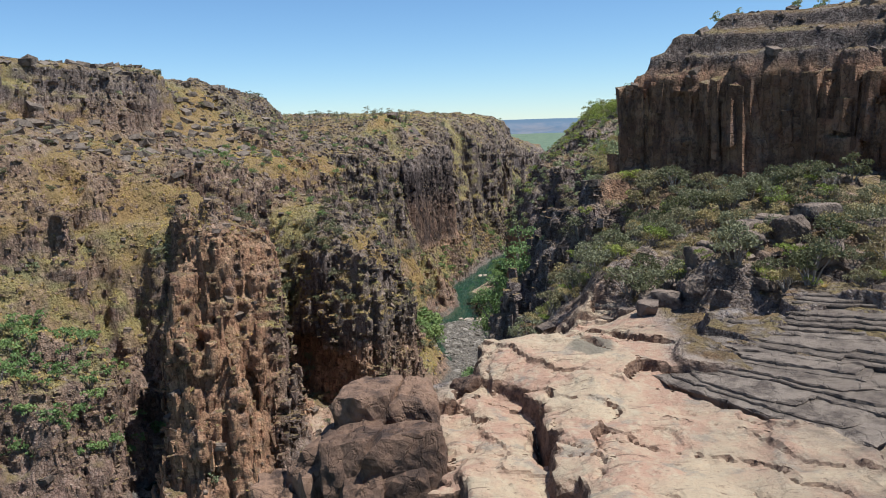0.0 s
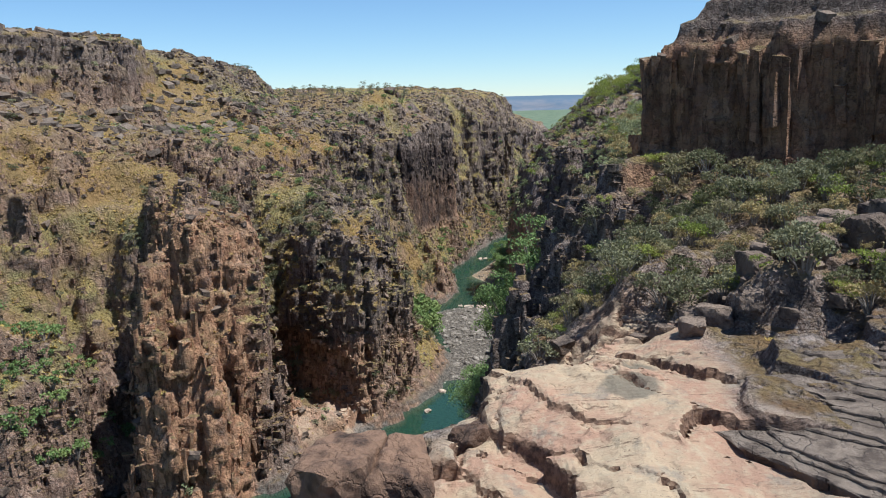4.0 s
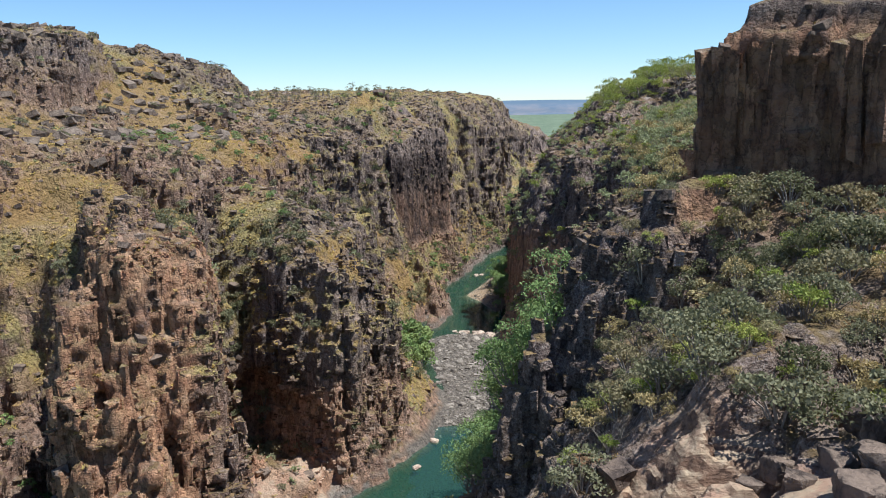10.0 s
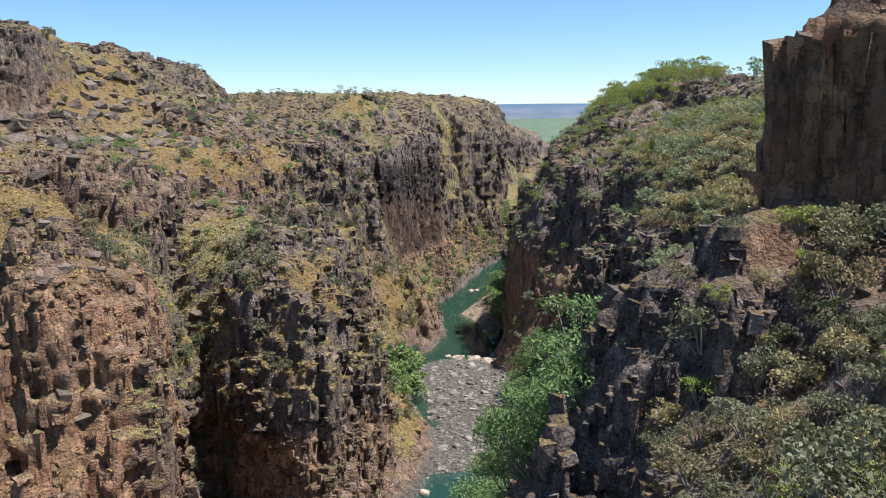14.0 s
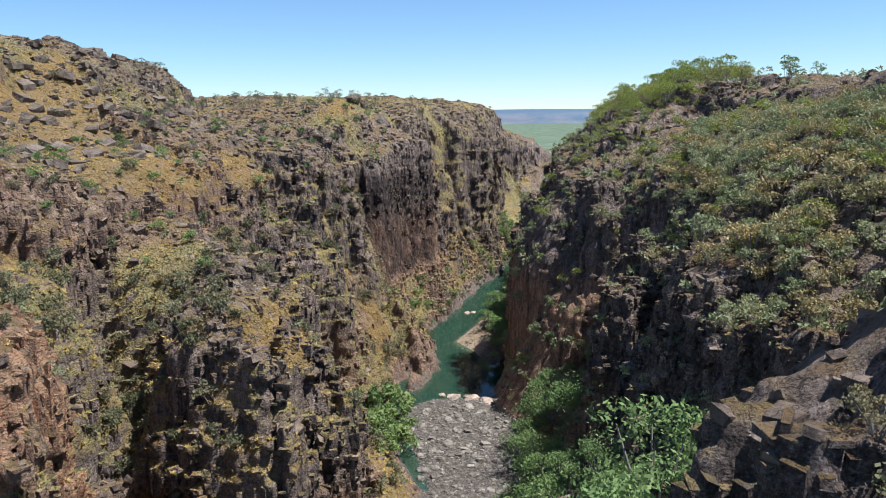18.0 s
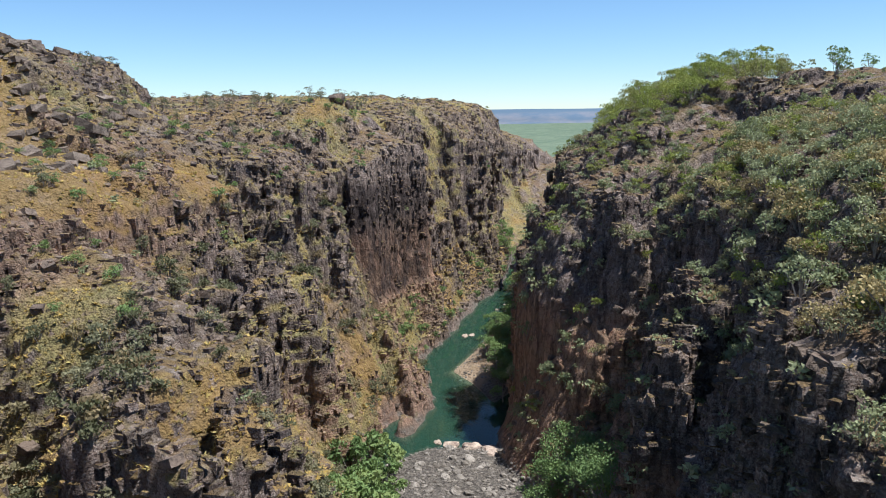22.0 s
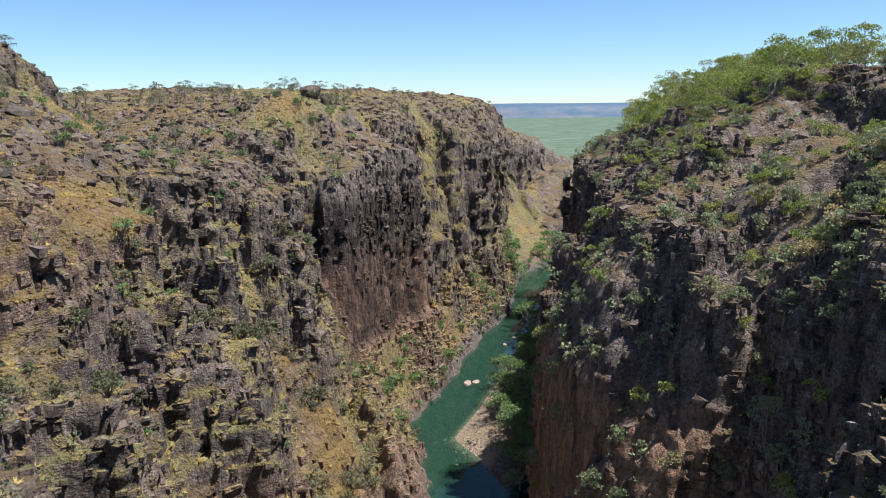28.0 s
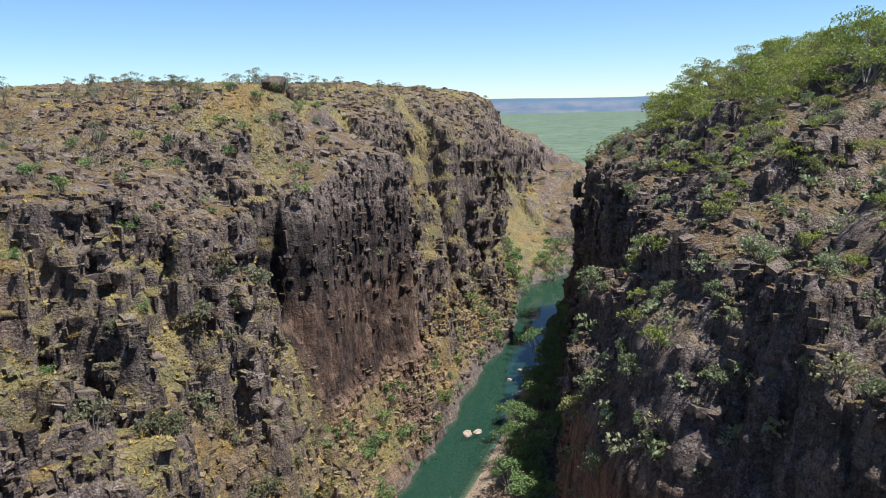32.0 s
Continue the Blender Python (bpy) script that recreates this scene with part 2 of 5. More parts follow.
def smooth_face(x, y):
    """1 at the three faces that broke off clean."""
    return np.clip(np.maximum.reduce([inside_distance(x, y, [(-20, 306), (-8, 306), (3, 338), (-4, 348), (-18, 340)]), inside_distance(x, y, [(12, 252), (24, 247), (31, 247), (27, 260), (21, 278), (12, 280)]), inside_distance(x, y, [(18, 141), (22, 132), (82, 91), (92, 100), (42, 146)])]) / 2 + 1, 0, 1)


def ground_height(x, y):
    """Height of the ground before weathering."""
    h = -2.2 + 1.5 * noise2(x, y, 9.0, 36)
    # gravel bar and beach in the river bed
    bar = inside_distance(x, y, [(-3.5, 203), (9, 206), (13, 226), (15, 246), (10, 263), (-2, 262), (-9, 256), (-5.5, 240), (-2, 222)])
    h = np.maximum(h, np.clip(bar * 0.35, -3, 0.35) + 0.1)
    beach = inside_distance(x, y, [(4, 305), (8, 297), (12, 284), (20, 296), (24, 330), (30, 366), (26, 372), (14, 332), (9.5, 319)])
    h = np.maximum(h, np.clip(beach * 0.4, -3, 1.4))
    gully = 0
    keep = smooth_face(x, y)
    country = crag_country(x, y) * (1 - keep)
    calm = np.clip(inside_distance(x, y, [(27, 158), (62, 150), (68, 250), (41, 254), (35, 225), (30, 195)]) / 3, 0, 1)
    forward = (1 - 0.3 * calm) * country * 5.0 * (crag_zone(x, y) - 0.45)
    for ax, ay, bx, by, width, depth in GULLIES:
        t = np.clip(((x - ax) * (bx - ax) + (y - ay) * (by - ay)) / ((bx - ax) ** 2 + (by - ay) ** 2), 0, 1)
        d = np.hypot(x - ax - t * (bx - ax), y - ay - t * (by - ay)) + 1.2 * (noise2(x, y, 3.0, 35) - 0.5)
        gully = gully + depth * (1 - 0.6 * t) * np.exp(-(d / width) ** 2)
    for outline, profile, ys, lifts in TERRACES.values():
        s = inside_distance(x, y, outline) - gully + (1 - country) * (1 - 0.8 * keep) * 3.6 * (noise2(x, y, 12.0, 31) - 0.5) + 2.0 * (1 - 0.7 * keep) * (noise2(x, y, 4.5, 32) - 0.5)
        s = s + 9 * (noise2(x, y, 15.0, 37) - 0.5) * np.clip((s - 3) / 8, 0, 1)
        ps, pz = np.array(profile, float).T
        s = s + forward * np.clip((np.interp(s, ps, pz) - 3) / 14, 0, 1)
        z = np.interp(s, ps, pz) + np.minimum(s - ps[0], 0) * 2
        h = np.maximum(h, z + np.interp(y, ys, lifts) * np.clip((z - 5) / 40, 0, 1))
    # crags: each block of the wall breaks into cliffs and benches at heights of its own
    wx, wy = x + 3.0 * (noise2(x, y, 5.0, 25) - 0.5), y + 3.0 * (noise2(x, y, 5.0, 26) - 0.5)
    ci, cj, edge = cells(wx, wy, 7.5, 27)
    tall = 6.0 + 6.0 * hashed(ci, cj, ci * 0 + 4)
    beat = (h + tall * hashed(ci, cj, ci * 0 + 5)) / tall
    part_up = beat - np.floor(beat)
    bench = np.where(part_up < 0.62, part_up * 0.42, 0.26 + (part_up - 0.62) * 1.947)
    west = x < np.interp(y, (0, 190, 262, 310, 378, 450), (-14, -4, 2, 2, 22, 48))
    keep = np.maximum(keep, np.clip(inside_distance(x, y, [(-52, 146), (-33, 146), (-33, 180), (-52, 180)]) / 2 + 1, 0, 1))
    force = np.clip((h - 5) / 5, 0, 1) * np.clip(1 - (h - 44) / 10, 0.65, 1) * np.where(west & (y > 140) | (y > 158) & (x > 8), 1, 0) * (1 - keep)
    force = force * (1 - 0.55 * np.where(west, np.clip((y - 190) / 20, 0, 1), 0)) * (1 - 0.3 * calm) * (0.55 + 0.45 * crag_zone(x, y))
    h = h + force * (tall * (bench - part_up + 0.17) + 1.2 * (hashed(ci, cj, ci * 0 + 8) - 0.5) - 1.2 * np.exp(-(edge / 0.6) ** 2))
    # knoll under the boulders on the skyline
    h = h + 4.8 * np.exp(-((x + 26) ** 2 + (y - 339) ** 2) / 220) * np.clip((h - 45) / 8, 0, 1)
    return h + 0.9 * (noise2(x, y, 7.0, 3) - 0.5) * np.clip(h / 10, 0, 1) + 2.0 * (noise2(x, y, 26.0, 4) - 0.5) * np.clip((h - 20) / 30, 0, 1)


class Field:
    """The ground as a solid: heights on a fine plan grid, pushed in and out by columns, cracks and beds."""

    def __init__(self, x0, x1, y0, y1, step=0.5):
        self.x0, self.y0, self.step = x0, y0, step
        gx, gy = np.meshgrid(np.arange(x0, x1 + step, step), np.arange(y0, y1 + step, step), indexing="ij")
        self.h = ground_height(gx, gy).astype(np.float32)
        soft = self.h.copy()
        for _ in range(6):
            soft[1:-1, 1:-1] = (soft[:-2, 1:-1] + soft[2:, 1:-1] + soft[1:-1, :-2] + soft[1:-1, 2:]) / 4
        dx, dy = np.gradient(soft, step)
        steep = np.hypot(dx, dy)
        self.fall = np.hypot(*np.gradient(self.h, step)).astype(np.float32)
        self.steep = np.clip((steep - 0.7) / 1.6, 0, 1).astype(np.float32)
        self.ux, self.uy = (dx / (steep + 0.05)).astype(np.float32), (dy / (steep + 0.05)).astype(np.float32)

    def read(self, grid, x, y):
        u, v = np.clip((x - self.x0) / self.step, 0, grid.shape[0] - 1.01), np.clip((y - self.y0) / self.step, 0, grid.shape[1] - 1.01)
        i, j = u.astype(np.int32), v.astype(np.int32)
        u, v = u - i, v - j
        return (grid[i, j] * (1 - v) + grid[i, j + 1] * v) * (1 - u) + (grid[i + 1, j] * (1 - v) + grid[i + 1, j + 1] * v) * u


# hollows worn into the foot of the west wall: centre and half-sizes
HOLLOWS = [((-33, 187, 8), (9, 11, 10)), ((-25, 182, 7), (5, 8, 7)), ((-54, 161, 8), (6.5, 10, 17)), ((22, 255, 1.5), (8, 5, 4.5))]


def solid(bounds, voxel, hole=None):
    """The surface of the ground inside the bounds, as vertices and quads of about one voxel each."""
    (x0, x1), (y0, y1), (z0, z1) = bounds
    field = Field(x0 - 4, x1 + 4, y0 - 4, y1 + 4, min(0.6, voxel))
    xs, ys, zs = (np.arange(a, b + voxel, voxel) for a, b in bounds)
    gx, gy = np.meshgrid(xs, ys, indexing="ij")
    h = field.read(field.h, gx, gy)
    ux, uy, steep = (field.read(g, gx, gy) for g in (field.ux, field.uy, field.steep))
    wx, wy = gx + 1.2 * noise2(gx, gy, 3.0, 8), gy + 1.2 * noise2(gx, gy, 3.0, 9)
    ai, aj, a_edge = cells(wx, wy, 3.4, 11)
    bi, bj, b_edge = cells(wx, wy, 1.9, 17)
    crack = np.exp(-(a_edge / 0.5) ** 2) * 1.3 + np.exp(-(b_edge / 0.35) ** 2) * 0.5
    fold = np.abs(2 * noise2(gx, gy, 12.0, 21) - 1) + 0.5 * np.abs(2 * noise2(gx, gy, 6.0, 24) - 1)
    wide = (5.5 - 1.8 * crag_country(gx, gy)) * (np.minimum(fold, 0.75) - 0.5) + 2.0 * (noise2(gx, gy, 5.5, 22) - 0.5) + (2.8 - 0.4 * crag_country(gx, gy)) * (hashed(ai, aj) - 0.5) + 0.8 * (hashed(bi, bj) - 0.5)
    lean = 0.05 * gx + 0.03 * gy + 1.5 * noise2(gx, gy, 20.0, 23)
    lo, hi = h.copy(), h.copy()
    for r in range(1, int(5 / voxel) + 1):
        for a, b in ((r, 0), (-r, 0), (0, r), (0, -r)):
            other = np.roll(h, (a, b), (0, 1))
            lo, hi = np.minimum(lo, other), np.maximum(hi, other)
    d = np.where(zs[None, None, :] < lo[..., None] - 1, -1.0, 1.0).astype(np.float32)
    I, J, K = np.nonzero((zs[None, None, :] > lo[..., None] - 2) & (zs[None, None, :] < hi[..., None] + 2.5))
    z = zs[K]
    bed = (z + lean[I, J] + 0.5 * hashed(ai[I, J], aj[I, J])) / 1.5
    bed2 = (z + lean[I, J] + 3 * hashed(ai[I, J], aj[I, J])) / 6.0
    kb, kb2 = np.floor(bed), np.floor(bed2)
    fb = bed - kb
    p = wide[I, J] - crack[I, J] * (0.6 + 0.8 * hashed(kb2, kb * 0 + 3))
    p = p + 2.2 * (hashed(ai[I, J], aj[I, J], kb2) - 0.5) + 1.4 * (hashed(bi[I, J], bj[I, J], kb) - 0.5)
    p = p + 0.8 * (hashed(kb, kb * 0 + 5) - 0.5) + 0.4 * (hashed(kb2, kb * 0 + 9) - 0.5) - 0.4 * np.exp(-((fb - 0.15) / 0.18) ** 2)
    p = p + 0.6 * (noise3(gx[I, J], gy[I, J], z, 2.6, 41) - 0.5)
    country = crag_country(gx, gy)
    p = p * (steep * (1 + country * (0.15 * crag_zone(gx, gy) - 0.6 * (1 - crag_zone(gx, gy)))) * (1 - 0.6 * smooth_face(gx, gy) * (gy > 150) - 0.15 * smooth_face(gx, gy) * (gy < 150)))[I, J]
    p = p * np.where((z < 32) & (gx[I, J] < 8), 1 - 0.4 * country[I, J] * np.clip((gy[I, J] - 190) / 10, 0, 1), 1)
    hh = field.read(field.h, gx[I, J] + ux[I, J] * p, gy[I, J] + uy[I, J] * p)
    hh = hh + (1 - steep[I, J]) * (0.3 * (hashed(ai[I, J], aj[I, J]) - 0.5) + 0.3 * (hashed(bi[I, J], bj[I, J]) - 0.5)) * np.clip(hh / 3, 0, 1)
    if voxel < 0.4:
        across, along = 0.64 * gx + 0.77 * gy, 0.77 * gx - 0.64 * gy
        wob = 1.6 * noise2(gx, gy, 3.0, 53) + 0.3 * noise2(gx, gy, 0.9, 57)
        ji, jj, j_edge = cells(across + wob, along * 0.3 + wob * 0.4, 3.2, 54)
        split = (hashed(ji, jj) > 0.62) * np.exp(-(j_edge / 0.16) ** 2)
        plate = 1.15 * (hashed(ji, jj, ji * 0 + 2) - 0.5) + 0.1 * (across + wob - ji * 3.2) * (hashed(ji, jj, ji * 0 + 6) - 0.3) - 0.4 * split
        plate = plate + 0.3 * (noise2(gx, gy, 2.2, 58) - 0.5)
        rough = np.clip(np.abs(2 * noise2(across + 0.6 * wob, along * 0.25, 0.7, 51) - 1), 0, 0.6) * 0.8 * np.clip(4 * noise2(gx, gy, 5.0, 59) - 1.9, 0, 1)
        hh = hh + (plate + rough)[I, J] * (1 - 0.8 * steep[I, J])
    dd = (z - hh) / (1 + 0.8 * field.read(field.fall, gx[I, J] + ux[I, J] * p, gy[I, J] + uy[I, J] * p))
    for c, r in HOLLOWS:
        q = 1 - np.sqrt(((gx[I, J] - c[0]) / r[0]) ** 2 + ((gy[I, J] - c[1]) / r[1]) ** 2 + ((z - c[2]) / r[2]) ** 2)
        dd = np.maximum(dd, q * min(r))
    d[I, J, K] = np.clip(dd, -3, 3)
    d[:, :, 0] = np.where(d[:, :, 0] > 0, d[:, :, 0], -1)
    # surface nets
    inside = d < 0
    n = [s - 1 for s in d.shape]
    count = np.zeros(n, np.int8)
    for a in (0, 1):
        for b in (0, 1):
            for c in (0, 1):
                count += inside[a:n[0] + a, b:n[1] + b, c:n[2] + c]
    ci, cj, ck = np.nonzero((count > 0) & (count < 8))
    number = np.full(n, -1, np.int32)
    number[ci, cj, ck] = np.arange(len(ci))
    total, hits = np.zeros((len(ci), 3)), np.zeros(len(ci))
    corner = {(a, b, c): d[ci + a, cj + b, ck + c] for a in (0, 1) for b in (0, 1) for c in (0, 1)}
    for p0 in corner:
        for axis in range(3):
            if p0[axis]:
                continue
            p1 = tuple(1 if k == axis else v for k, v in enumerate(p0))
            d0, d1 = corner[p0], corner[p1]
            cross = (d0 < 0) != (d1 < 0)
            t = np.where(cross, d0 / np.where(cross, d0 - d1, 1), 0)
            for k in range(3):
                total[:, k] += np.where(cross, p0[k] + (t if k == axis else 0), 0)
            hits += cross
    verts = (total / hits[:, None] + np.stack([ci, cj, ck], 1)) * voxel + (xs[0], ys[0], zs[0])
    quads = []
    for axis in range(3):
        o1, o2 = (axis + 1) % 3, (axis + 2) % 3
        a = [slice(1, n[k]) for k in range(3)]
        b = list(a)
        a[axis], b[axis] = slice(0, n[axis]), slice(1, n[axis] + 1)
        s0, s1 = inside[tuple(a)], inside[tuple(b)]
        at = np.nonzero(s0 != s1)
        flip = s1[at]
        base = [at[k] + (0 if k == axis else 1) for k in range(3)]
        ids = []
        for u, v in ((0, 0), (1, 0), (1, 1), (0, 1)):
            q = list(base)
            q[o1], q[o2] = q[o1] - u, q[o2] - v
            ids.append(number[q[0], q[1], q[2]])
        quad = np.stack(ids, 1)
        quad[flip] = quad[flip][:, ::-1]
        quads.append(quad)
    quads = np.concatenate(quads)
    if hole:
        mid = verts[quads].mean(1)
        keep = np.ones(len(mid), bool)
        for (hx0, hx1), (hy0, hy1) in hole:
            keep &= ~((mid[:, 0] > hx0) & (mid[:, 0] < hx1) & (mid[:, 1] > hy0) & (mid[:, 1] < hy1))
        quads = quads[keep]
    used, back = np.unique(quads, return_inverse=True)
    return verts[used], back.reshape(-1, 4)


def mesh_from(name, verts, faces, smooth=True):
    """A mesh from arrays of vertices and of faces of one size."""
    me = bpy.data.meshes.new(name)
    k = faces.shape[1]
    me.vertices.add(len(verts))
    me.vertices.foreach_set("co", np.ascontiguousarray(verts, np.float32).ravel())
    me.loops.add(faces.size)
    me.loops.foreach_set("vertex_index", np.ascontiguousarray(faces, np.int32).ravel())
    me.polygons.add(len(faces))
    me.polygons.foreach_set("loop_start", np.arange(0, faces.size, k, dtype=np.int32))
    me.polygons.foreach_set("use_smooth", np.full(len(faces), smooth))
    me.update(calc_edges=True)
    return me


# ---- materials ----
class Nodes:
    """A small helper to write node materials line by line."""

    def __init__(self, name):
        self.mat = bpy.data.materials.new(name)
        self.mat.use_nodes = True
        self.tree = self.mat.node_tree
        self.bsdf = self.tree.nodes["Principled BSDF"]

    def node(self, kind, out=0, settings=(), **inputs):
        n = self.tree.nodes.new(kind)
        for key, value in settings:
            setattr(n, key, value)
        for key, value in inputs.items():
            self.give(n.inputs[key.replace("_", " ") if not key[1:].isdigit() else int(key[1:])], value)
        return n.outputs[out]

    def give(self, socket, value):
        if isinstance(value, bpy.types.NodeSocket):
            self.tree.links.new(value, socket)
        else:
            socket.default_value = (*value, 1) if isinstance(value, tuple) and len(value) == 3 and socket.type == "RGBA" else value

    def set(self, **inputs):
        for key, value in inputs.items():
            self.give(self.bsdf.inputs[key.replace("_", " ")], value)

    def place(self, sx=1.0, sy=1.0, sz=1.0):
        co = self.node("ShaderNodeNewGeometry", "Position")
        return self.node("ShaderNodeVectorMath", 0, (("operation", "MULTIPLY"),), i0=co, i1=(sx, sy, sz))

    def noise(self, scale, detail=4.0, rough=0.6, at=None, out="Fac"):
        return self.node("ShaderNodeTexNoise", out, Vector=at or self.place(), Scale=scale, Detail=detail, Roughness=rough)

    def mix(self, fac, a, b, blend="MIX"):
        n = self.tree.nodes.new("ShaderNodeMix")
        n.data_type, n.blend_type = "RGBA", blend
        self.give(n.inputs[0], fac), self.give(n.inputs[6], a), self.give(n.inputs[7], b)
        return n.outputs[2]

    def ramp(self, value, lo, hi, a=0.0, b=1.0):
        return self.node("ShaderNodeMapRange", 0, (), Value=value, From_Min=lo, From_Max=hi, To_Min=a, To_Max=b)

    def math(self, op, a, b=0.0):
        return self.node("ShaderNodeMath", 0, (("operation", op),), i0=a, i1=b)

    def attribute(self, name):
        return self.node("ShaderNodeAttribute", "Fac", (("attribute_name", name),))


def rock_material():
    n = Nodes("sandstone")
    geo = n.tree.nodes.new("ShaderNodeNewGeometry")
    up = n.node("ShaderNodeSeparateXYZ", 2, Vector=geo.outputs["Normal"])
    high = n.node("ShaderNodeSeparateXYZ", 2, Vector=geo.outputs["Position"])
    region = n.ramp(n.noise(0.07, 5), 0.38, 0.62)
    body = n.mix(region, (0.235, 0.17, 0.155), (0.40, 0.285, 0.225))
    fine = n.noise(1.7, 10, 0.72)
    body = n.mix(n.ramp(fine, 0.5, 0.72), body, (0.48, 0.405, 0.365))
    body = n.mix(n.ramp(fine, 0.47, 0.3), body, (0.075, 0.056, 0.057))
    speck = n.noise(5.5, 8, 0.75)
    body = n.mix(n.ramp(speck, 0.53, 0.63, 0, 0.85), body, (0.58, 0.50, 0.45))
    body = n.mix(n.ramp(speck, 0.46, 0.37, 0, 0.85), body, (0.045, 0.034, 0.036))
    fresh = n.attribute("fresh")
    orange = n.mix(n.ramp(n.noise(0.45, 6), 0.35, 0.65), (0.58, 0.29, 0.175), (0.76, 0.455, 0.27))
    orange = n.mix(n.ramp(fine, 0.44, 0.32), orange, (0.19, 0.095, 0.065))
    body = n.mix(n.math("MULTIPLY", fresh, n.ramp(n.noise(0.3, 6, 0.7), 0.27, 0.47)), body, orange)
    streak = n.noise(1.0, 5, 0.65, n.place(0.8, 0.8, 0.1))
    body = n.mix(n.math("MULTIPLY", n.ramp(streak, 0.54, 0.64, 0, 0.6), n.ramp(fresh, 0.6, 1, 1, 0.8)), body, (0.04, 0.031, 0.033))
    body = n.mix(n.ramp(n.noise(1.0, 4, 0.6, n.place(0.35, 0.35, 1.4)), 0.55, 0.7, 0, 0.3), body, (0.05, 0.035, 0.033))
    # dark desert varnish on the clean-broken face
    body = n.mix(n.math("MULTIPLY", n.attribute("varnish"), n.ramp(n.noise(0.4, 7, 0.7, n.place(0.9, 0.9, 0.5)), 0.38, 0.6, 0.4, 0.95)), body, (0.065, 0.045, 0.042))
    # paler tops of beds: sunlight put into the colour, along with some weathering
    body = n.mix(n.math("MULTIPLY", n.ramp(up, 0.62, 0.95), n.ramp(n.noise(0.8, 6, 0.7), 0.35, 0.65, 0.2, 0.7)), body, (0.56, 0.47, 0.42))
    # joints: crooked blocks, each of its own tone, the cracks between them darkened
    warp = n.node("ShaderNodeVectorMath", 0, (("operation", "SCALE"),), i0=n.noise(0.8, 5, 0.7, None, "Color"), Scale=1.3)
    jointed = n.node("ShaderNodeVectorMath", 0, (("operation", "ADD"),), i0=n.place(1.0, 1.0, 0.26), i1=warp)
    tone = n.node("ShaderNodeSeparateXYZ", 0, Vector=n.node("ShaderNodeTexVoronoi", "Color", (("feature", "F1"),), Vector=jointed, Scale=1.0))
    crack = n.node("ShaderNodeTexVoronoi", "Distance", (("feature", "DISTANCE_TO_EDGE"),), Vector=jointed, Scale=1.0)
    body = n.node("ShaderNodeVectorMath", 0, (("operation", "SCALE"),), i0=body, Scale=n.ramp(tone, 0, 1, 0.74, 1.32))
    body = n.mix(n.ramp(crack, 0.0, 0.07, 0.45, 0), body, (0.035, 0.026, 0.026))
    # earth and dry grass litter on the flats
    flat = n.math("MULTIPLY", n.ramp(up, 0.6, 0.9), n.ramp(n.noise(0.35, 7, 0.65), 0.36, 0.5))
    earth = n.mix(n.ramp(n.noise(0.16, 6), 0.4, 0.62), (0.31, 0.185, 0.10), (0.37, 0.275, 0.125))
    earth = n.mix(n.ramp(n.noise(2.5, 6), 0.45, 0.65), earth, (0.22, 0.15, 0.09))
    turf = n.mix(n.ramp(n.noise(0.25, 5), 0.42, 0.6), (0.53, 0.41, 0.17), (0.36, 0.315, 0.15))
    turf = n.mix(n.ramp(n.noise(3.2, 7, 0.75), 0.5, 0.38), turf, (0.13, 0.085, 0.05))
    turf = n.mix(n.ramp(n.noise(0.045, 3), 0.5, 0.62, 0, 0.7), turf, (0.46, 0.27, 0.11))
    turf = n.mix(n.math("MULTIPLY", n.ramp(high, 40, 44), n.ramp(fresh, 0.08, 0.3, 0, 0.7)), turf, (0.41, 0.25, 0.11))
    earth = n.mix(n.ramp(n.attribute("grass"), 0.2, 0.6), earth, turf)
    flat = n.math("MAXIMUM", flat, n.math("MULTIPLY", n.attribute("grass"), n.math("MULTIPLY", n.ramp(up, 0.08, 0.38), n.ramp(n.noise(0.5, 7, 0.7), 0.36, 0.46))))
    body = n.mix(n.math("MULTIPLY", flat, n.ramp(n.attribute("pale"), 0.5, 0.0)), body, earth)
    # bare water-worn rock at the lip of the fall
    pale = n.mix(n.ramp(n.noise(0.2, 7, 0.6), 0.42, 0.58), (0.55, 0.335, 0.235), (0.63, 0.47, 0.32))
    pale = n.mix(n.ramp(n.noise(0.42, 6, 0.65), 0.56, 0.64, 0, 0.7), pale, (0.35, 0.30, 0.245))
    pale = n.mix(n.ramp(n.noise(1.6, 8, 0.7), 0.5, 0.66, 0, 0.8), pale, (0.64, 0.51, 0.36))
    pale = n.mix(n.ramp(n.noise(4.0, 8, 0.75), 0.43, 0.33, 0, 0.8), pale, (0.24, 0.15, 0.11))
    grain = n.node("ShaderNodeMapping", 0, (), Vector=n.place(), Rotation=(0, 0, 0.69), Scale=(0.35, 2.2, 1.5))
    pale = n.mix(n.ramp(n.noise(1.0, 7, 0.7, grain), 0.60, 0.64, 0, 0.8), pale, (0.19, 0.115, 0.085))
    for px, py, pr in ((9.7, 83.2, 1.7), (8.2, 88.6, 0.9), (11.8, 90.2, 1.3)):
        far = n.node("ShaderNodeVectorMath", "Value", (("operation", "DISTANCE"),), i0=n.place(1, 1, 0), i1=(px, py, 0))
        wet = n.ramp(n.math("ADD", far, n.math("MULTIPLY", n.noise(0.9, 5), 1.4)), pr + 0.85, pr + 0.45, 0, 0.85)
        pale = n.mix(wet, pale, (0.235, 0.20, 0.155))
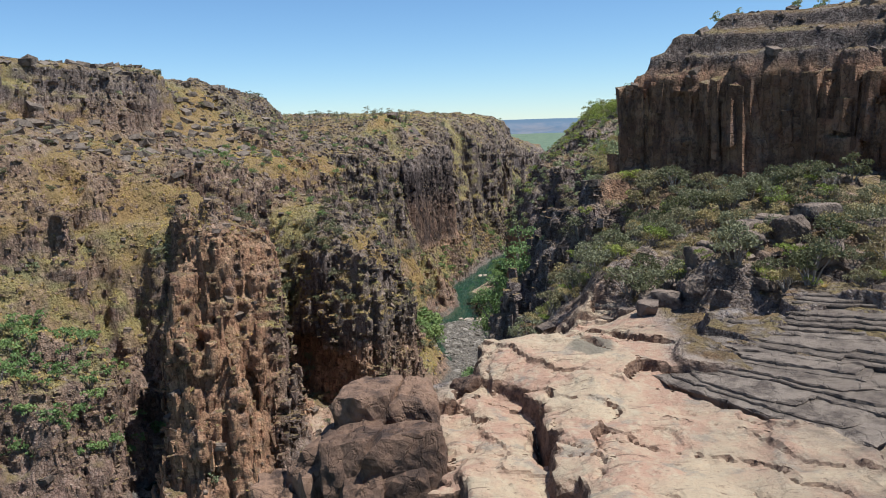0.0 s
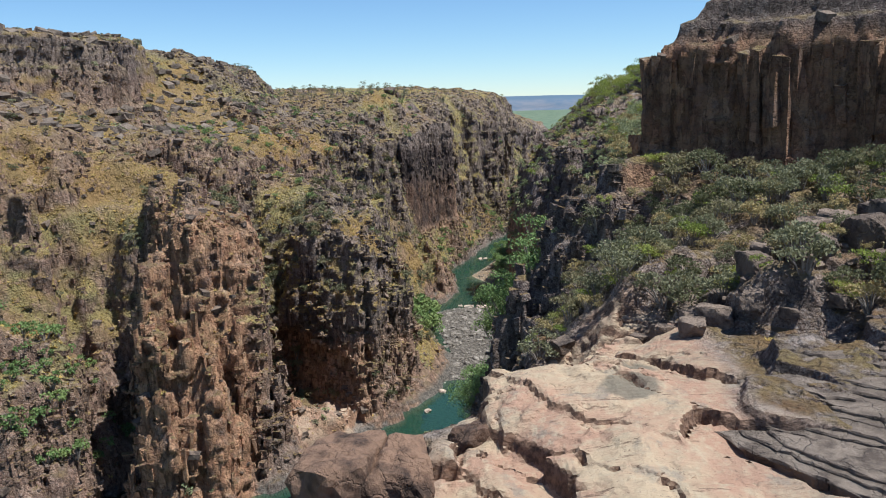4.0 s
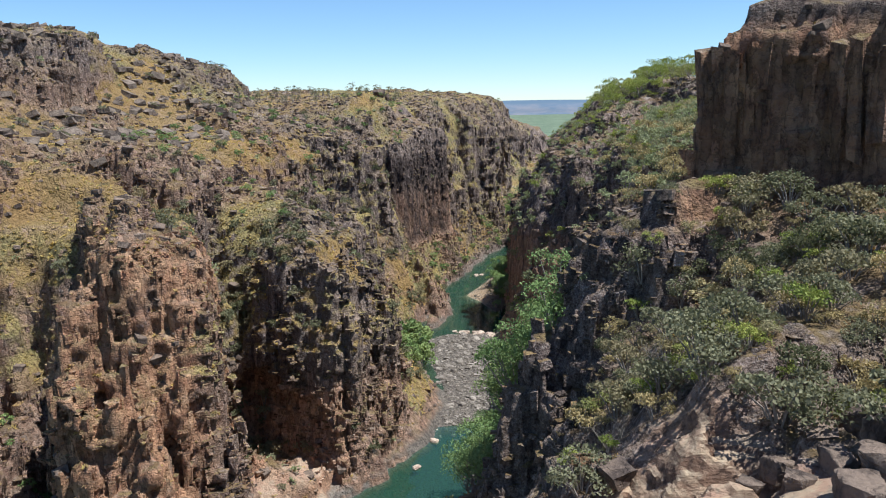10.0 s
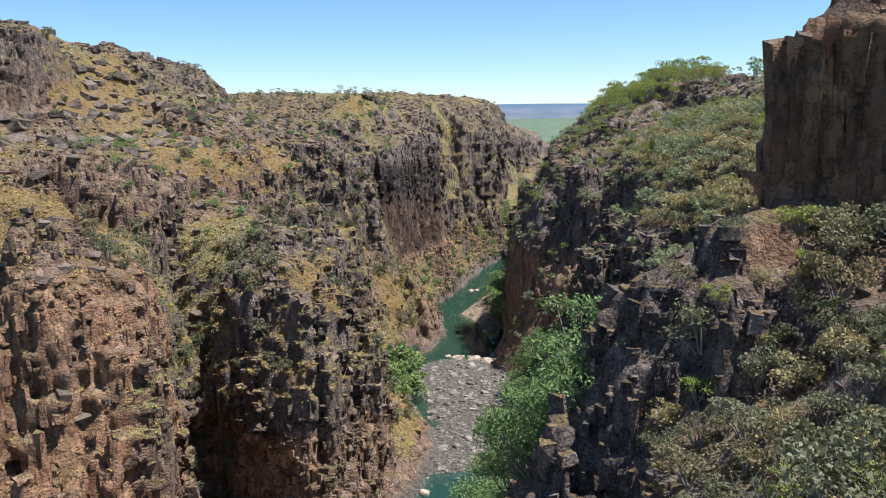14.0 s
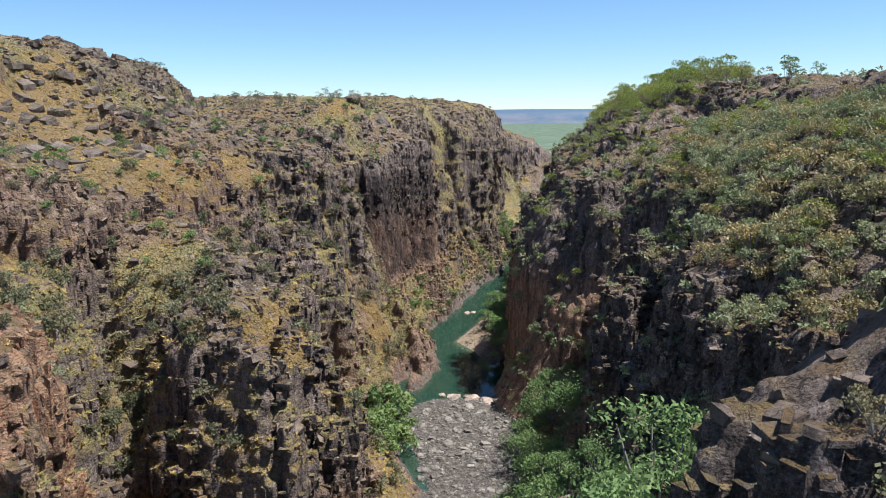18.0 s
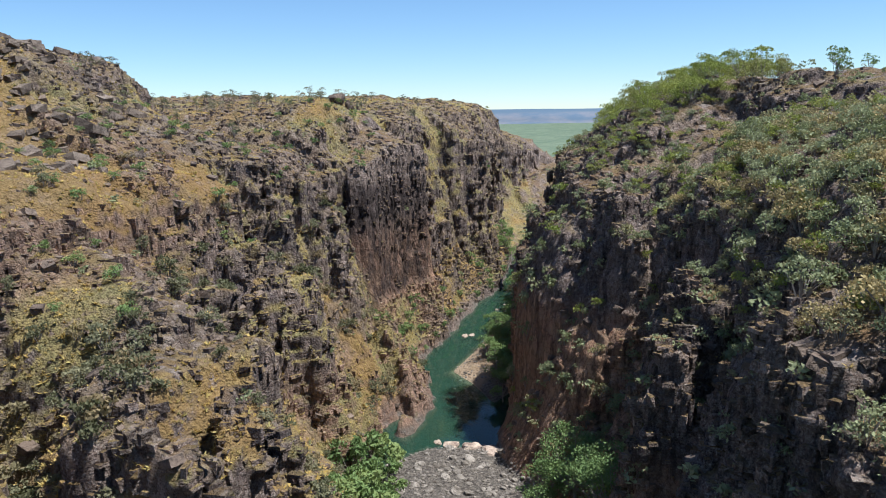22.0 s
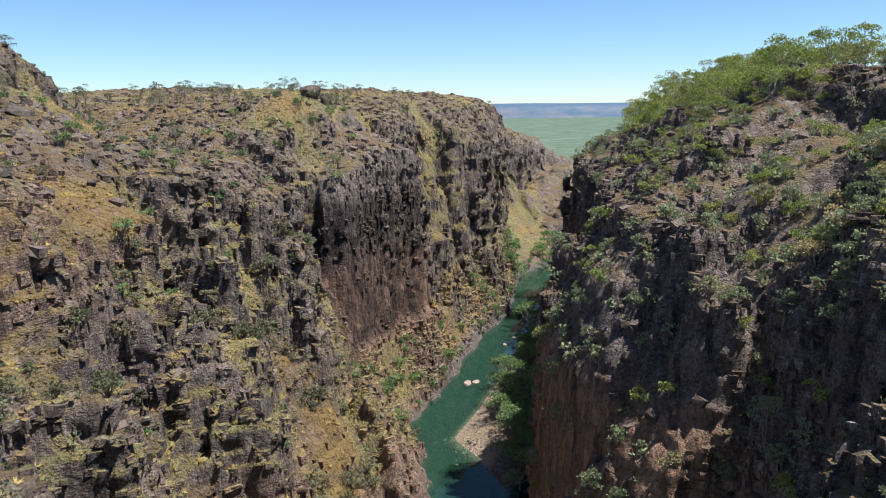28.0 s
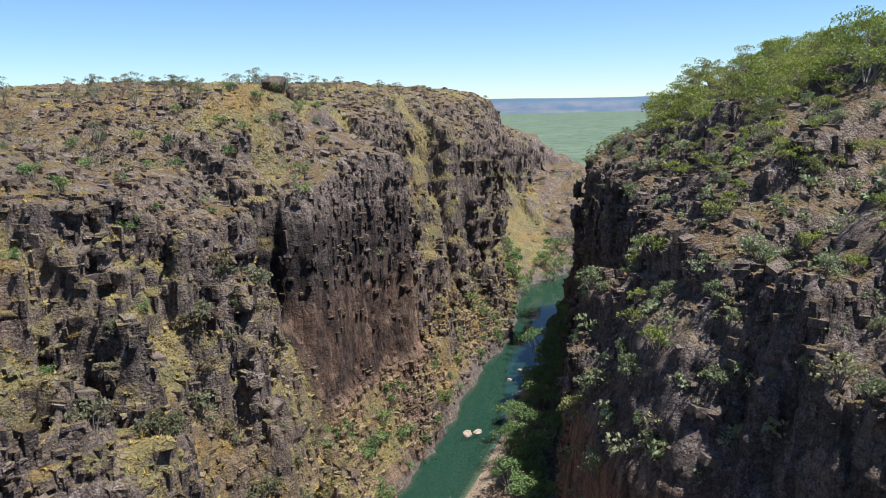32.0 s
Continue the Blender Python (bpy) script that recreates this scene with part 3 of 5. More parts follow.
    # darker brown where the ledge turns steep
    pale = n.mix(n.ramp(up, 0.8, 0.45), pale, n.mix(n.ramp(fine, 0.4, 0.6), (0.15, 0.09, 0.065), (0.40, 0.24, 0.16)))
    east = n.node("ShaderNodeSeparateXYZ", 0, Vector=geo.outputs["Position"])
    stain = n.math("MULTIPLY", n.ramp(n.math("ADD", east, n.math("MULTIPLY", n.noise(0.2, 5), 8.0)), 15, 24), n.ramp(n.noise(0.3, 6, 0.65, n.place(1.0, 1.6, 1.0)), 0.35, 0.6, 0.15, 0.8))
    pale = n.mix(stain, pale, n.mix(n.ramp(fine, 0.4, 0.6), (0.13, 0.095, 0.08), (0.27, 0.20, 0.16)))
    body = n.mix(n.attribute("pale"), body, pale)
    # river bed: grey gravel, pale sand, weedy mud under the water
    gravel = n.mix(n.ramp(n.noise(1.6, 8, 0.7), 0.4, 0.6), (0.15, 0.125, 0.11), (0.33, 0.28, 0.24))
    gravel = n.mix(n.attribute("sand"), gravel, (0.62, 0.45, 0.31))
    gravel = n.mix(n.ramp(high, -0.15, -0.6), gravel, (0.20, 0.11, 0.035))
    gravel = n.mix(n.ramp(high, -0.5, -1.6), gravel, (0.03, 0.085, 0.05))
    body = n.mix(n.math("MULTIPLY", n.ramp(high, 1.9, 0.9), n.ramp(up, 0.3, 0.6)), body, gravel)
    body = n.mix(n.ramp(high, -0.1, -1.0), body, (0.03, 0.085, 0.05))
    # each loose joint block weathers to a tone of its own
    own = n.ramp(n.node("ShaderNodeNewGeometry", "Random Per Island"), 0, 1, 0.65, 1.4)
    loose = n.math("ADD", n.math("MULTIPLY", n.math("SUBTRACT", own, 1.0), n.attribute("loose")), 1.0)
    body = n.node("ShaderNodeVectorMath", 0, (("operation", "MULTIPLY"),), i0=body, i1=(0.68, 0.665, 0.645))
    body = n.node("ShaderNodeVectorMath", 0, (("operation", "SCALE"),), i0=body, Scale=loose)
    blocks = n.node("ShaderNodeTexVoronoi", "Distance", (("feature", "F1"),), Vector=n.place(1.0, 1.0, 0.8), Scale=0.8)
    chips = n.node("ShaderNodeTexVoronoi", "Distance", (("feature", "F1"),), Vector=n.place(1.0, 1.0, 2.0), Scale=2.6)
    relief = n.math("ADD", n.math("MULTIPLY", fine, 0.9), n.math("ADD", n.math("MULTIPLY", blocks, -0.55), n.math("MULTIPLY", chips, -0.25)))
    relief = n.math("ADD", relief, n.math("MULTIPLY", n.noise(1.0, 6, 0.65, n.place(0.7, 0.7, 1.3)), 0.5))
    relief = n.math("ADD", relief, n.math("MULTIPLY", n.attribute("pale"), n.math("MULTIPLY", n.noise(1.0, 7, 0.7, grain), 1.2)))
    relief = n.math("ADD", relief, n.math("MULTIPLY", n.ramp(crack, 0.0, 0.2), n.ramp(n.attribute("pale"), 0, 1, 0.3, 0.03)))
    bump = n.node("ShaderNodeBump", 0, (), Strength=n.ramp(n.attribute("pale"), 0, 1, 1.0, 0.5), Distance=0.75, Height=relief)
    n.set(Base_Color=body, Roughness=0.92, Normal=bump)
    n.bsdf.inputs["Specular IOR Level"].default_value = 0.2
    return n.mat


def boulder_material(name, a, b, dark):
    n = Nodes(name)
    shade = n.node("ShaderNodeObjectInfo", "Random")
    isle = n.node("ShaderNodeNewGeometry", "Random Per Island")
    fine = n.noise(2.2, 9, 0.7)
    body = n.mix(n.math("FRACT", n.math("ADD", shade, isle)), a, b)
    body = n.mix(n.ramp(n.noise(0.6, 6), 0.45, 0.62), body, dark)
    body = n.mix(n.ramp(fine, 0.52, 0.7, 0, 0.6), body, b)
    split = n.node("ShaderNodeTexVoronoi", "Distance", (("feature", "DISTANCE_TO_EDGE"),), Vector=n.node("ShaderNodeVectorMath", 0, (("operation", "ADD"),), i0=n.place(0.5, 0.5, 0.32), i1=n.noise(0.7, 4, 0.6, None, "Color")), Scale=0.9)
    relief = n.math("ADD", fine, n.ramp(split, 0.0, 0.03, 0.0, 0.35))
    n.set(Base_Color=body, Roughness=0.9, Normal=n.node("ShaderNodeBump", 0, (), Strength=0.9, Distance=0.35, Height=relief))
    n.bsdf.inputs["Specular IOR Level"].default_value = 0.25
    return n.mat


def leaf_material(name, a, b, c):
    """Leaves: three tones by plant and by leaf, letting some light through."""
    n = Nodes(name)
    who = n.math("FRACT", n.math("ADD", n.attribute("tint"), n.node("ShaderNodeObjectInfo", "Random")))
    isle = n.node("ShaderNodeNewGeometry", "Random Per Island")
    tone = n.mix(n.ramp(who, 0.15, 0.6), a, b)
    tone = n.mix(n.ramp(who, 0.72, 0.98), tone, c)
    tone = n.mix(n.ramp(isle, 0.0, 1.0, 0.0, 0.45), tone, n.mix(1.0, tone, (0.45, 0.45, 0.4), "MULTIPLY"))
    n.set(Base_Color=tone, Roughness=0.62)
    n.bsdf.inputs["Specular IOR Level"].default_value = 0.12
    thin = n.node("ShaderNodeBsdfTranslucent", 0, (), Color=n.mix(0.2, tone, (0.25, 0.27, 0.08)))
    both = n.tree.nodes.new("ShaderNodeMixShader")
    n.give(both.inputs[0], 0.28), n.tree.links.new(n.bsdf.outputs[0], both.inputs[1]), n.tree.links.new(thin, both.inputs[2])
    n.tree.links.new(both.outputs[0], n.tree.nodes["Material Output"].inputs["Surface"])
    return n.mat


def bark_material():
    n = Nodes("bark")
    n.set(Base_Color=n.mix(n.noise(3.0, 6), (0.10, 0.075, 0.06), (0.34, 0.29, 0.25)), Roughness=0.9)
    return n.mat


def twig_material():
    n = Nodes("dry_twigs")
    n.set(Base_Color=n.mix(n.noise(3.0, 6), (0.15, 0.115, 0.09), (0.33, 0.28, 0.23)), Roughness=0.9)
    return n.mat


def water_material():
    n = Nodes("river_water")
    ripple = n.node("ShaderNodeBump", 0, (), Strength=0.12, Distance=0.06, Height=n.noise(1.3, 4, 0.6, n.place(1, 0.6, 1)))
    clear = n.node("ShaderNodeBsdfTransparent", 0, (), Color=(0.55, 0.78, 0.66))
    murk = n.node("ShaderNodeBsdfDiffuse", 0, (), Color=(0.028, 0.066, 0.048))
    gloss = n.node("ShaderNodeBsdfGlossy", 0, (), Roughness=0.04, Normal=ripple)
    one, two = n.tree.nodes.new("ShaderNodeMixShader"), n.tree.nodes.new("ShaderNodeMixShader")
    n.give(one.inputs[0], 0.45), n.tree.links.new(clear, one.inputs[1]), n.tree.links.new(murk, one.inputs[2])
    n.give(two.inputs[0], n.node("ShaderNodeFresnel", 0, (), IOR=1.33, Normal=ripple))
    n.tree.links.new(one.outputs[0], two.inputs[1]), n.tree.links.new(gloss, two.inputs[2])
    n.tree.links.new(two.outputs[0], n.tree.nodes["Material Output"].inputs["Surface"])
    return n.mat


def plain_material():
    n = Nodes("wooded_plain")
    body = n.mix(n.ramp(n.noise(0.012, 8, 0.7), 0.4, 0.6), (0.085, 0.12, 0.065), (0.15, 0.18, 0.105))
    n.set(Base_Color=n.mix(n.ramp(n.noise(0.06, 6, 0.7), 0.5, 0.62), body, (0.06, 0.085, 0.05)), Roughness=0.95)
    return n.mat


def ridge_material():
    n = Nodes("far_ridge")
    high = n.node("ShaderNodeSeparateXYZ", 2, Vector=n.place())
    # distance haze put into the base colour: blue-grey, bluer along the top
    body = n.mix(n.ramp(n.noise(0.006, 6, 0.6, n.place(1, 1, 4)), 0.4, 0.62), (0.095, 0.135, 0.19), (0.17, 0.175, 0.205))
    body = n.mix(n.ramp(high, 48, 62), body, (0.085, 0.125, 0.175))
    n.set(Base_Color=body, Roughness=1.0)
    return n.mat


rock = rock_material()
bould_dark = boulder_material("dark_sandstone_boulder", (0.147, 0.104, 0.0794), (0.255, 0.184, 0.14), (0.0697, 0.0497, 0.0416))
bould_grey = boulder_material("grey_river_stone", (0.185, 0.153, 0.127), (0.36, 0.305, 0.255), (0.11, 0.088, 0.07))
bould_pale = boulder_material("pale_washed_stone", (0.46, 0.33, 0.26), (0.62, 0.48, 0.37), (0.24, 0.165, 0.13))
bould_brown = boulder_material("brown_sandstone_boulder", (0.15, 0.087, 0.058), (0.28, 0.165, 0.108), (0.065, 0.04, 0.03))
bould_bed = boulder_material("bedded_grey_brown_sandstone", (0.161, 0.12, 0.0924), (0.236, 0.179, 0.14), (0.0989, 0.0723, 0.0575))
leaf_green = leaf_material("gum_leaves", (0.163, 0.232, 0.0875), (0.224, 0.307, 0.114), (0.285, 0.343, 0.128))
leaf_grey = leaf_material("grey_green_leaves", (0.15, 0.146, 0.079), (0.25, 0.236, 0.143), (0.30, 0.226, 0.125))
leaf_hill = leaf_material("yellow_green_leaves", (0.265, 0.305, 0.0738), (0.359, 0.374, 0.0926), (0.296, 0.28, 0.117))
leaf_pale = leaf_material("pale_grey_green_leaves", (0.254, 0.277, 0.142), (0.374, 0.385, 0.215), (0.374, 0.325, 0.169))
leaf_tan = leaf_material("tan_leaves", (0.377, 0.291, 0.144), (0.468, 0.36, 0.176), (0.361, 0.316, 0.176))
straw = leaf_material("spinifex_straw", (0.67, 0.465, 0.155), (0.60, 0.43, 0.15), (0.45, 0.375, 0.145))
bark = bark_material()
twig = twig_material()
water_mat = water_material()
plain_mat = plain_material()
ridge_mat = ridge_material()

# ---- the ground ----
CORE = ((-62, 60), (102, 346), (-4, 84))
NEAR, SLAB = ((-112, 92), (60, 552), (-4, 84)), ((-14, 40), (60, 108), (-4, 54))


def inner(b, m):
    return tuple((lo + m, hi - m) for lo, hi in b[:2])


def box_mask(v, x, y, z, soft=4.0):
    """1 inside a box of the plan and height, fading over a few metres."""
    out = 1.0
    for k, (lo, hi) in enumerate((x, y, z)):
        out = out * np.clip((v[:, k] - lo) / soft + 1, 0, 1) * np.clip((hi - v[:, k]) / soft + 1, 0, 1)
    return out


def grassy_at(v):
    """Where tussock grass covers the lower slopes of the west wall."""
    x, y, z = v.T
    patch = np.clip((noise3(x, y, z * 0.6, 4.5, 64) + 0.4 * noise3(x, y, z, 1.8, 65) - 0.53) / 0.1, 0, 1)
    wild = np.clip((z - 2.5) / 2, 0, 1) * crag_country(x, y) * (1 - smooth_face(x, y) * (z > 15)) * np.where(y < 200, np.clip((z - 16) / 6, 0, 1), 1) * (x < np.interp(y, (0, 190, 262, 310, 378, 450), (-14, -4, 2, 2, 22, 48)))
    top = 0.42 * (1 - 0.7 * crag_zone(x, y)) * np.clip((z - 43) / 3, 0, 1) * np.clip((noise3(x, y, z, 7.0, 66) + 0.5 * patch - 0.35) / 0.3, 0, 1)
    top = np.maximum(top, 0.26 * np.clip((z - 32) / 4, 0, 1))
    return wild * np.clip(top + 1.15 * (1 - crag_zone(x, y)) * (0.45 + 0.55 * patch) + 0.95 * patch * (z < 34), 0, 1) * (1 - 0.6 * box_mask(v, (-52, -34), (146, 176), (0, 40), 1))


def rock_attributes(me, v, loose=0.0):
    fresh = np.maximum.reduce([
        0.95 * box_mask(v, (-52, -34), (146, 182), (-5, 43)), 0.7 * box_mask(v, (10, 30), (244, 280), (-5, 26)),
        0.9 * box_mask(v, (20, 90), (90, 142), (50, 66), 2), 0.45 * box_mask(v, (14, 34), (180, 300), (-5, 24), 3), 0.6 * box_mask(v, (-24, 2), (304, 340), (14, 30), 6),
        0.45 * box_mask(v, (-40, -4), (165, 400), (-2, 12), 8), 0.8 * box_mask(v, (-40, -18), (172, 194), (-2, 14)),
        0.35 * box_mask(v, (-110, -55), (140, 215), (0, 60), 10), 0.7 * box_mask(v, (-18, -2), (64, 82), (20, 48), 2), 0.3 * box_mask(v, (-110, -38), (150, 262), (43, 66), 6)])
    slab = inside_distance(v[:, 0], v[:, 1], [(-3, 40), (-2, 80), (0, 88), (1, 99), (6, 103), (12, 106), (16, 102), (17, 94), (17, 86), (15.5, 80), (21, 72), (34, 60), (44, 40)])
    pale = np.clip(slab / 2 + 0.6 + 1.5 * (noise2(v[:, 0], v[:, 1], 4.0, 61) - 0.5), 0, 1) * np.clip((v[:, 2] - 32) / 4, 0, 1)
    pale = np.maximum(pale, 0.6 * box_mask(v, (-33, -19), (167, 183), (-1, 5), 1))
    sand = np.clip(inside_distance(v[:, 0], v[:, 1], [(0, 306), (9, 292), (14, 300), (14, 322), (26, 360), (20, 368), (8, 326)]) / 2 + 0.5, 0, 1)
    for name, value in (("loose", fresh * 0 + loose), ("fresh", fresh), ("pale", pale), ("sand", sand), ("varnish", np.maximum(box_mask(v, (-22, -2), (304, 334), (17, 43), 2), 0.5 * box_mask(v, (20, 95), (88, 146), (50, 80), 2))), ("grass", np.clip(grassy_at(v), 0, 1))):
        me.attributes.new(name, "FLOAT", "POINT").data.foreach_set("value", np.ascontiguousarray(value, np.float32))


pieces = [("outer_plateau", solid(((-208, 160), (20, 720), (-4, 84)), 2.8, [inner(NEAR, 2)])),
          ("gorge_wall", solid(NEAR, 1.0, [inner(SLAB, 1), inner(CORE, 1)])),
          ("gorge_wall", solid(CORE, 0.6, [inner(SLAB, 1)])), ("fall_ledge", solid(SLAB, 0.27))]
LABELS = {"outer_plateau": "dry sandstone plateau with thin grass", "west_wall": "dark purple-brown columned sandstone gorge wall with grassy ledges",
          "east_wall": "shaded sandstone gorge wall with bushy ledges", "fall_ledge": "pale water-worn sandstone ledge at the lip of the fall"}
spots, walls = [], {}
for name, (v, q) in pieces:
    side = v[q].mean(1)
    east = side[:, 0] > np.interp(side[:, 1], (0, 150, 190, 230, 262, 310, 340, 378, 415, 450), (-14, -14, -4, 3, 2, 2, 10, 22, 32, 48))
    for piece, keep in ((("west_wall", ~east), ("east_wall", east)) if name == "gorge_wall" else ((name, np.ones(len(q), bool)),)):
        used, back = np.unique(q[keep], return_inverse=True)
        vv, qq = v[used], back.reshape(-1, 4)
        me = mesh_from(piece, vv, qq, piece != "fall_ledge")
        rock_attributes(me, vv)
        ob = tagged(new(piece, me), LABELS[piece], "cliff", kind="structure")
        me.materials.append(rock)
        walls[piece] = ob
        a, b, c, d = (vv[qq[:, k]] for k in range(4))
        cross = np.cross(c - a, d - b)
        area = np.linalg.norm(cross, axis=1) / 2
        if piece != "outer_plateau":
            spots.append((a, b, c, d, cross / (2 * area[:, None] + 1e-9), area))
FA, FB, FC, FD, FN, FAREA = (np.concatenate([s[k] for s in spots]) for k in range(6))
FM = (FA + FB + FC + FD) / 4


def scatter(count, weight, seed):
    """Random places on the near ground, by weight for each bit of it: points and normals."""
    r = np.random.default_rng(seed)
    w = np.cumsum(FAREA * weight)
    k = np.searchsorted(w, r.random(count) * w[-1])
    u, t = r.random((2, count, 1))
    return (FA[k] * (1 - u) + FB[k] * u) * (1 - t) + (FD[k] * (1 - u) + FC[k] * u) * t, FN[k]


def ground_at(x, y):
    """Height of the near ground under a place, the highest within a metre."""
    near = (np.abs(FM[:, 0] - x) < 0.9) & (np.abs(FM[:, 1] - y) < 0.9) & (FN[:, 2] > 0.2)
    return float(np.median(FM[near, 2])) if near.any() else float(ground_height(np.array([x]), np.array([y]))[0])


def grid_sheet(name, x0, x1, y0, y1, z, nx, ny, mat, label, category):
    gx, gy = np.meshgrid(np.linspace(x0, x1, nx + 1), np.linspace(y0, y1, ny + 1), indexing="ij")
    v = np.stack([gx, gy, z(gx, gy)], -1).reshape(-1, 3)
    i, j = np.meshgrid(np.arange(nx), np.arange(ny), indexing="ij")
    k = (i * (ny + 1) + j).ravel()
    ob = new(name, mesh_from(name, v, np.stack([k, k + ny + 1, k + ny + 2, k + 1], 1)))
    ob.data.materials.append(mat)
    return tagged(ob, label, category, kind="structure")


river = grid_sheet("water", -70, 160, 130, 620, lambda x, y: 0 * x, 1, 1, water_mat, "still green river water between the gorge walls", "river")
river.visible_shadow = False
grid_sheet("plain", -6000, 6000, -3000, 5300, lambda x, y: -4.3 + 0 * x, 2, 2, plain_mat, "flat wooded plain reaching the horizon", "plain")
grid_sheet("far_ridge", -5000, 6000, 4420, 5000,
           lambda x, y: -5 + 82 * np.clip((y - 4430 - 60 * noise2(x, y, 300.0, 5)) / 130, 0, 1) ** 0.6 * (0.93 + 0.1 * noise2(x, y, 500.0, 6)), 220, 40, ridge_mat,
           "long flat-topped ridge on the horizon, tinted blue as haze", "ridge")


# ---- plants and stones ----
def stamp(name, forms, places, mat, label, category, tints=None):
    """ONE mesh of many copies: forms are (vertices, triangles); places are (form number, 4x4 matrix)."""
    vs, fs, ts, base = [], [], [], 0
    by = [[] for _ in forms]
    for k, (f, m) in enumerate(places):
        by[f].append((k, m))
    for (v, t), group in zip(forms, by):
        if not group:
            continue
        ms = np.stack([m for _, m in group])
        out = np.einsum("kij,vj->kvi", ms[:, :3, :3], v) + ms[:, None, :3, 3]
        vs.append(out.reshape(-1, 3))
        fs.append((t[None] + (base + np.arange(len(group)) * len(v))[:, None, None]).reshape(-1, 3))
        if tints is not None:
            ts.append(np.repeat(np.array([tints[k] for k, _ in group]), len(v)))
        base += len(v) * len(group)
    me = mesh_from(name, np.concatenate(vs), np.concatenate(fs), False)
    if tints is not None:
        me.attributes.new("tint", "FLOAT", "POINT").data.foreach_set("value", np.concatenate(ts).astype(np.float32))
    me.materials.append(mat)
    return tagged(new(name, me), label, category, kind="stuff")


def turned(r, at, size, squash=1.0, lean=0.0):
    """A 4x4 matrix: a random turn about the upright, a slight lean, a size and a place."""
    a, b, c = r.random() * 6.283, (r.random() - 0.5) * lean, (r.random() - 0.5) * lean
    return np.array(Matrix.LocRotScale(at, Euler((b, c, a)), (size, size, size * squash)))


def leaf_cards(r, centres, leaf, wide=0.45):
    """Small pointed leaves (two triangles each) at the centres, turned at random."""
    n = len(centres)
    d = r.normal(size=(n, 3))
    d /= np.linalg.norm(d, axis=1)[:, None]
    e = np.cross(d, r.normal(size=(n, 3)))
    e /= np.linalg.norm(e, axis=1)[:, None]
    size = leaf * (0.6 + 0.8 * r.random((n, 1)))
    v = np.stack([centres - d * size, centres + e * size * wide, centres + d * size, centres - e * size * wide], 1).reshape(-1, 3)
    k = np.arange(n)[:, None] * 4
    return v, np.concatenate([k + (0, 1, 2), k + (0, 2, 3)])


def crown_points(r, count, lumps, spread, height, low):
    """Points in a crown of several uneven lumps, denser near each lump's skin."""
    cs = []
    for _ in range(lumps):
        a, q = r.random() * 6.283, math.sqrt(r.random()) * spread * 0.72
        cs.append((math.cos(a) * q, math.sin(a) * q, low + (height - low) * (0.25 + 0.6 * r.random()) * (1.1 - 0.35 * q / spread), spread * (0.26 + 0.22 * r.random())))
    cs = np.array(cs)
    k = r.integers(0, lumps, count)
    d = r.normal(size=(count, 3))
    d /= np.linalg.norm(d, axis=1)[:, None]
    d[:, 2] = np.where(d[:, 2] < -0.25, -d[:, 2], d[:, 2])
    return cs[k, :3] + d * cs[k, 3:4] * (0.55 + 0.5 * r.random((count, 1))) * (1, 1, 0.72), cs


def limb(path, r0, r1, sides=5):
    """A tapered tube along a path."""
    path = np.array(path, float)
    n = len(path)
    ring = np.stack([(np.cos(a), np.sin(a)) for a in np.arange(sides) * 2 * math.pi / sides])
    v = []
    for k, p in enumerate(path):
        t = path[min(k + 1, n - 1)] - path[max(k - 1, 0)]
        t /= np.linalg.norm(t) + 1e-9
        u = np.cross(t, (0.3, 0.9, 0.1))
        u /= np.linalg.norm(u)
        w = np.cross(t, u)
        v.append(p + (ring[:, :1] * u + ring[:, 1:] * w) * (r0 + (r1 - r0) * k / (n - 1)))
    f = []
    for k in range(n - 1):
        for s in range(sides):
            a, b, c, d = k * sides + s, k * sides + (s + 1) % sides, (k + 1) * sides + (s + 1) % sides, (k + 1) * sides + s
            f += [(a, b, c), (a, c, d)]
    return np.concatenate(v), np.array(f)


def joined(parts):
    vs, fs, base = [], [], 0
    for v, f in parts:
        vs.append(v), fs.append(f + base)
        base += len(v)
    return np.concatenate(vs), np.concatenate(fs)


def tree(r, name, height, spread, leaves, leaf, mat, label, lumps=9, bare=0.35):
    """A tree: trunk with limbs reaching the lumps of its crown, and the crown of single leaves."""
    root = tagged(new(name), label, "tree")
    points, lumps_at = crown_points(r, leaves, lumps, spread, height, height * bare)
    bend = r.normal(size=2) * height * 0.05
    fork = np.array((bend[0], bend[1], height * bare))
    wood = [limb([(0, 0, -0.6), (bend[0] * 0.4, bend[1] * 0.4, height * bare * 0.5), fork], height * 0.026, height * 0.018, 6)]
    for c in lumps_at:
        mid = fork * 0.45 + c[:3] * 0.55 + (0, 0, -0.08 * height)
        wood.append(limb([fork * (1, 1, 0.8 + 0.2 * r.random()), mid, c[:3]], height * 0.013, height * 0.004, 4))
    for part, (v, f), m in (("trunk", joined(wood), bark), ("crown", leaf_cards(r, points, leaf), mat)):
        ob = new(part, mesh_from(part, v, f, False))
        ob.data.materials.append(m)
        ob.parent = root
    return root


def shrub_form(r, leaves, leaf, spread=1.0, height=1.3):
    points, _ = crown_points(r, leaves, 6, spread, height, 0.05)
    return leaf_cards(r, points, leaf, 0.5)


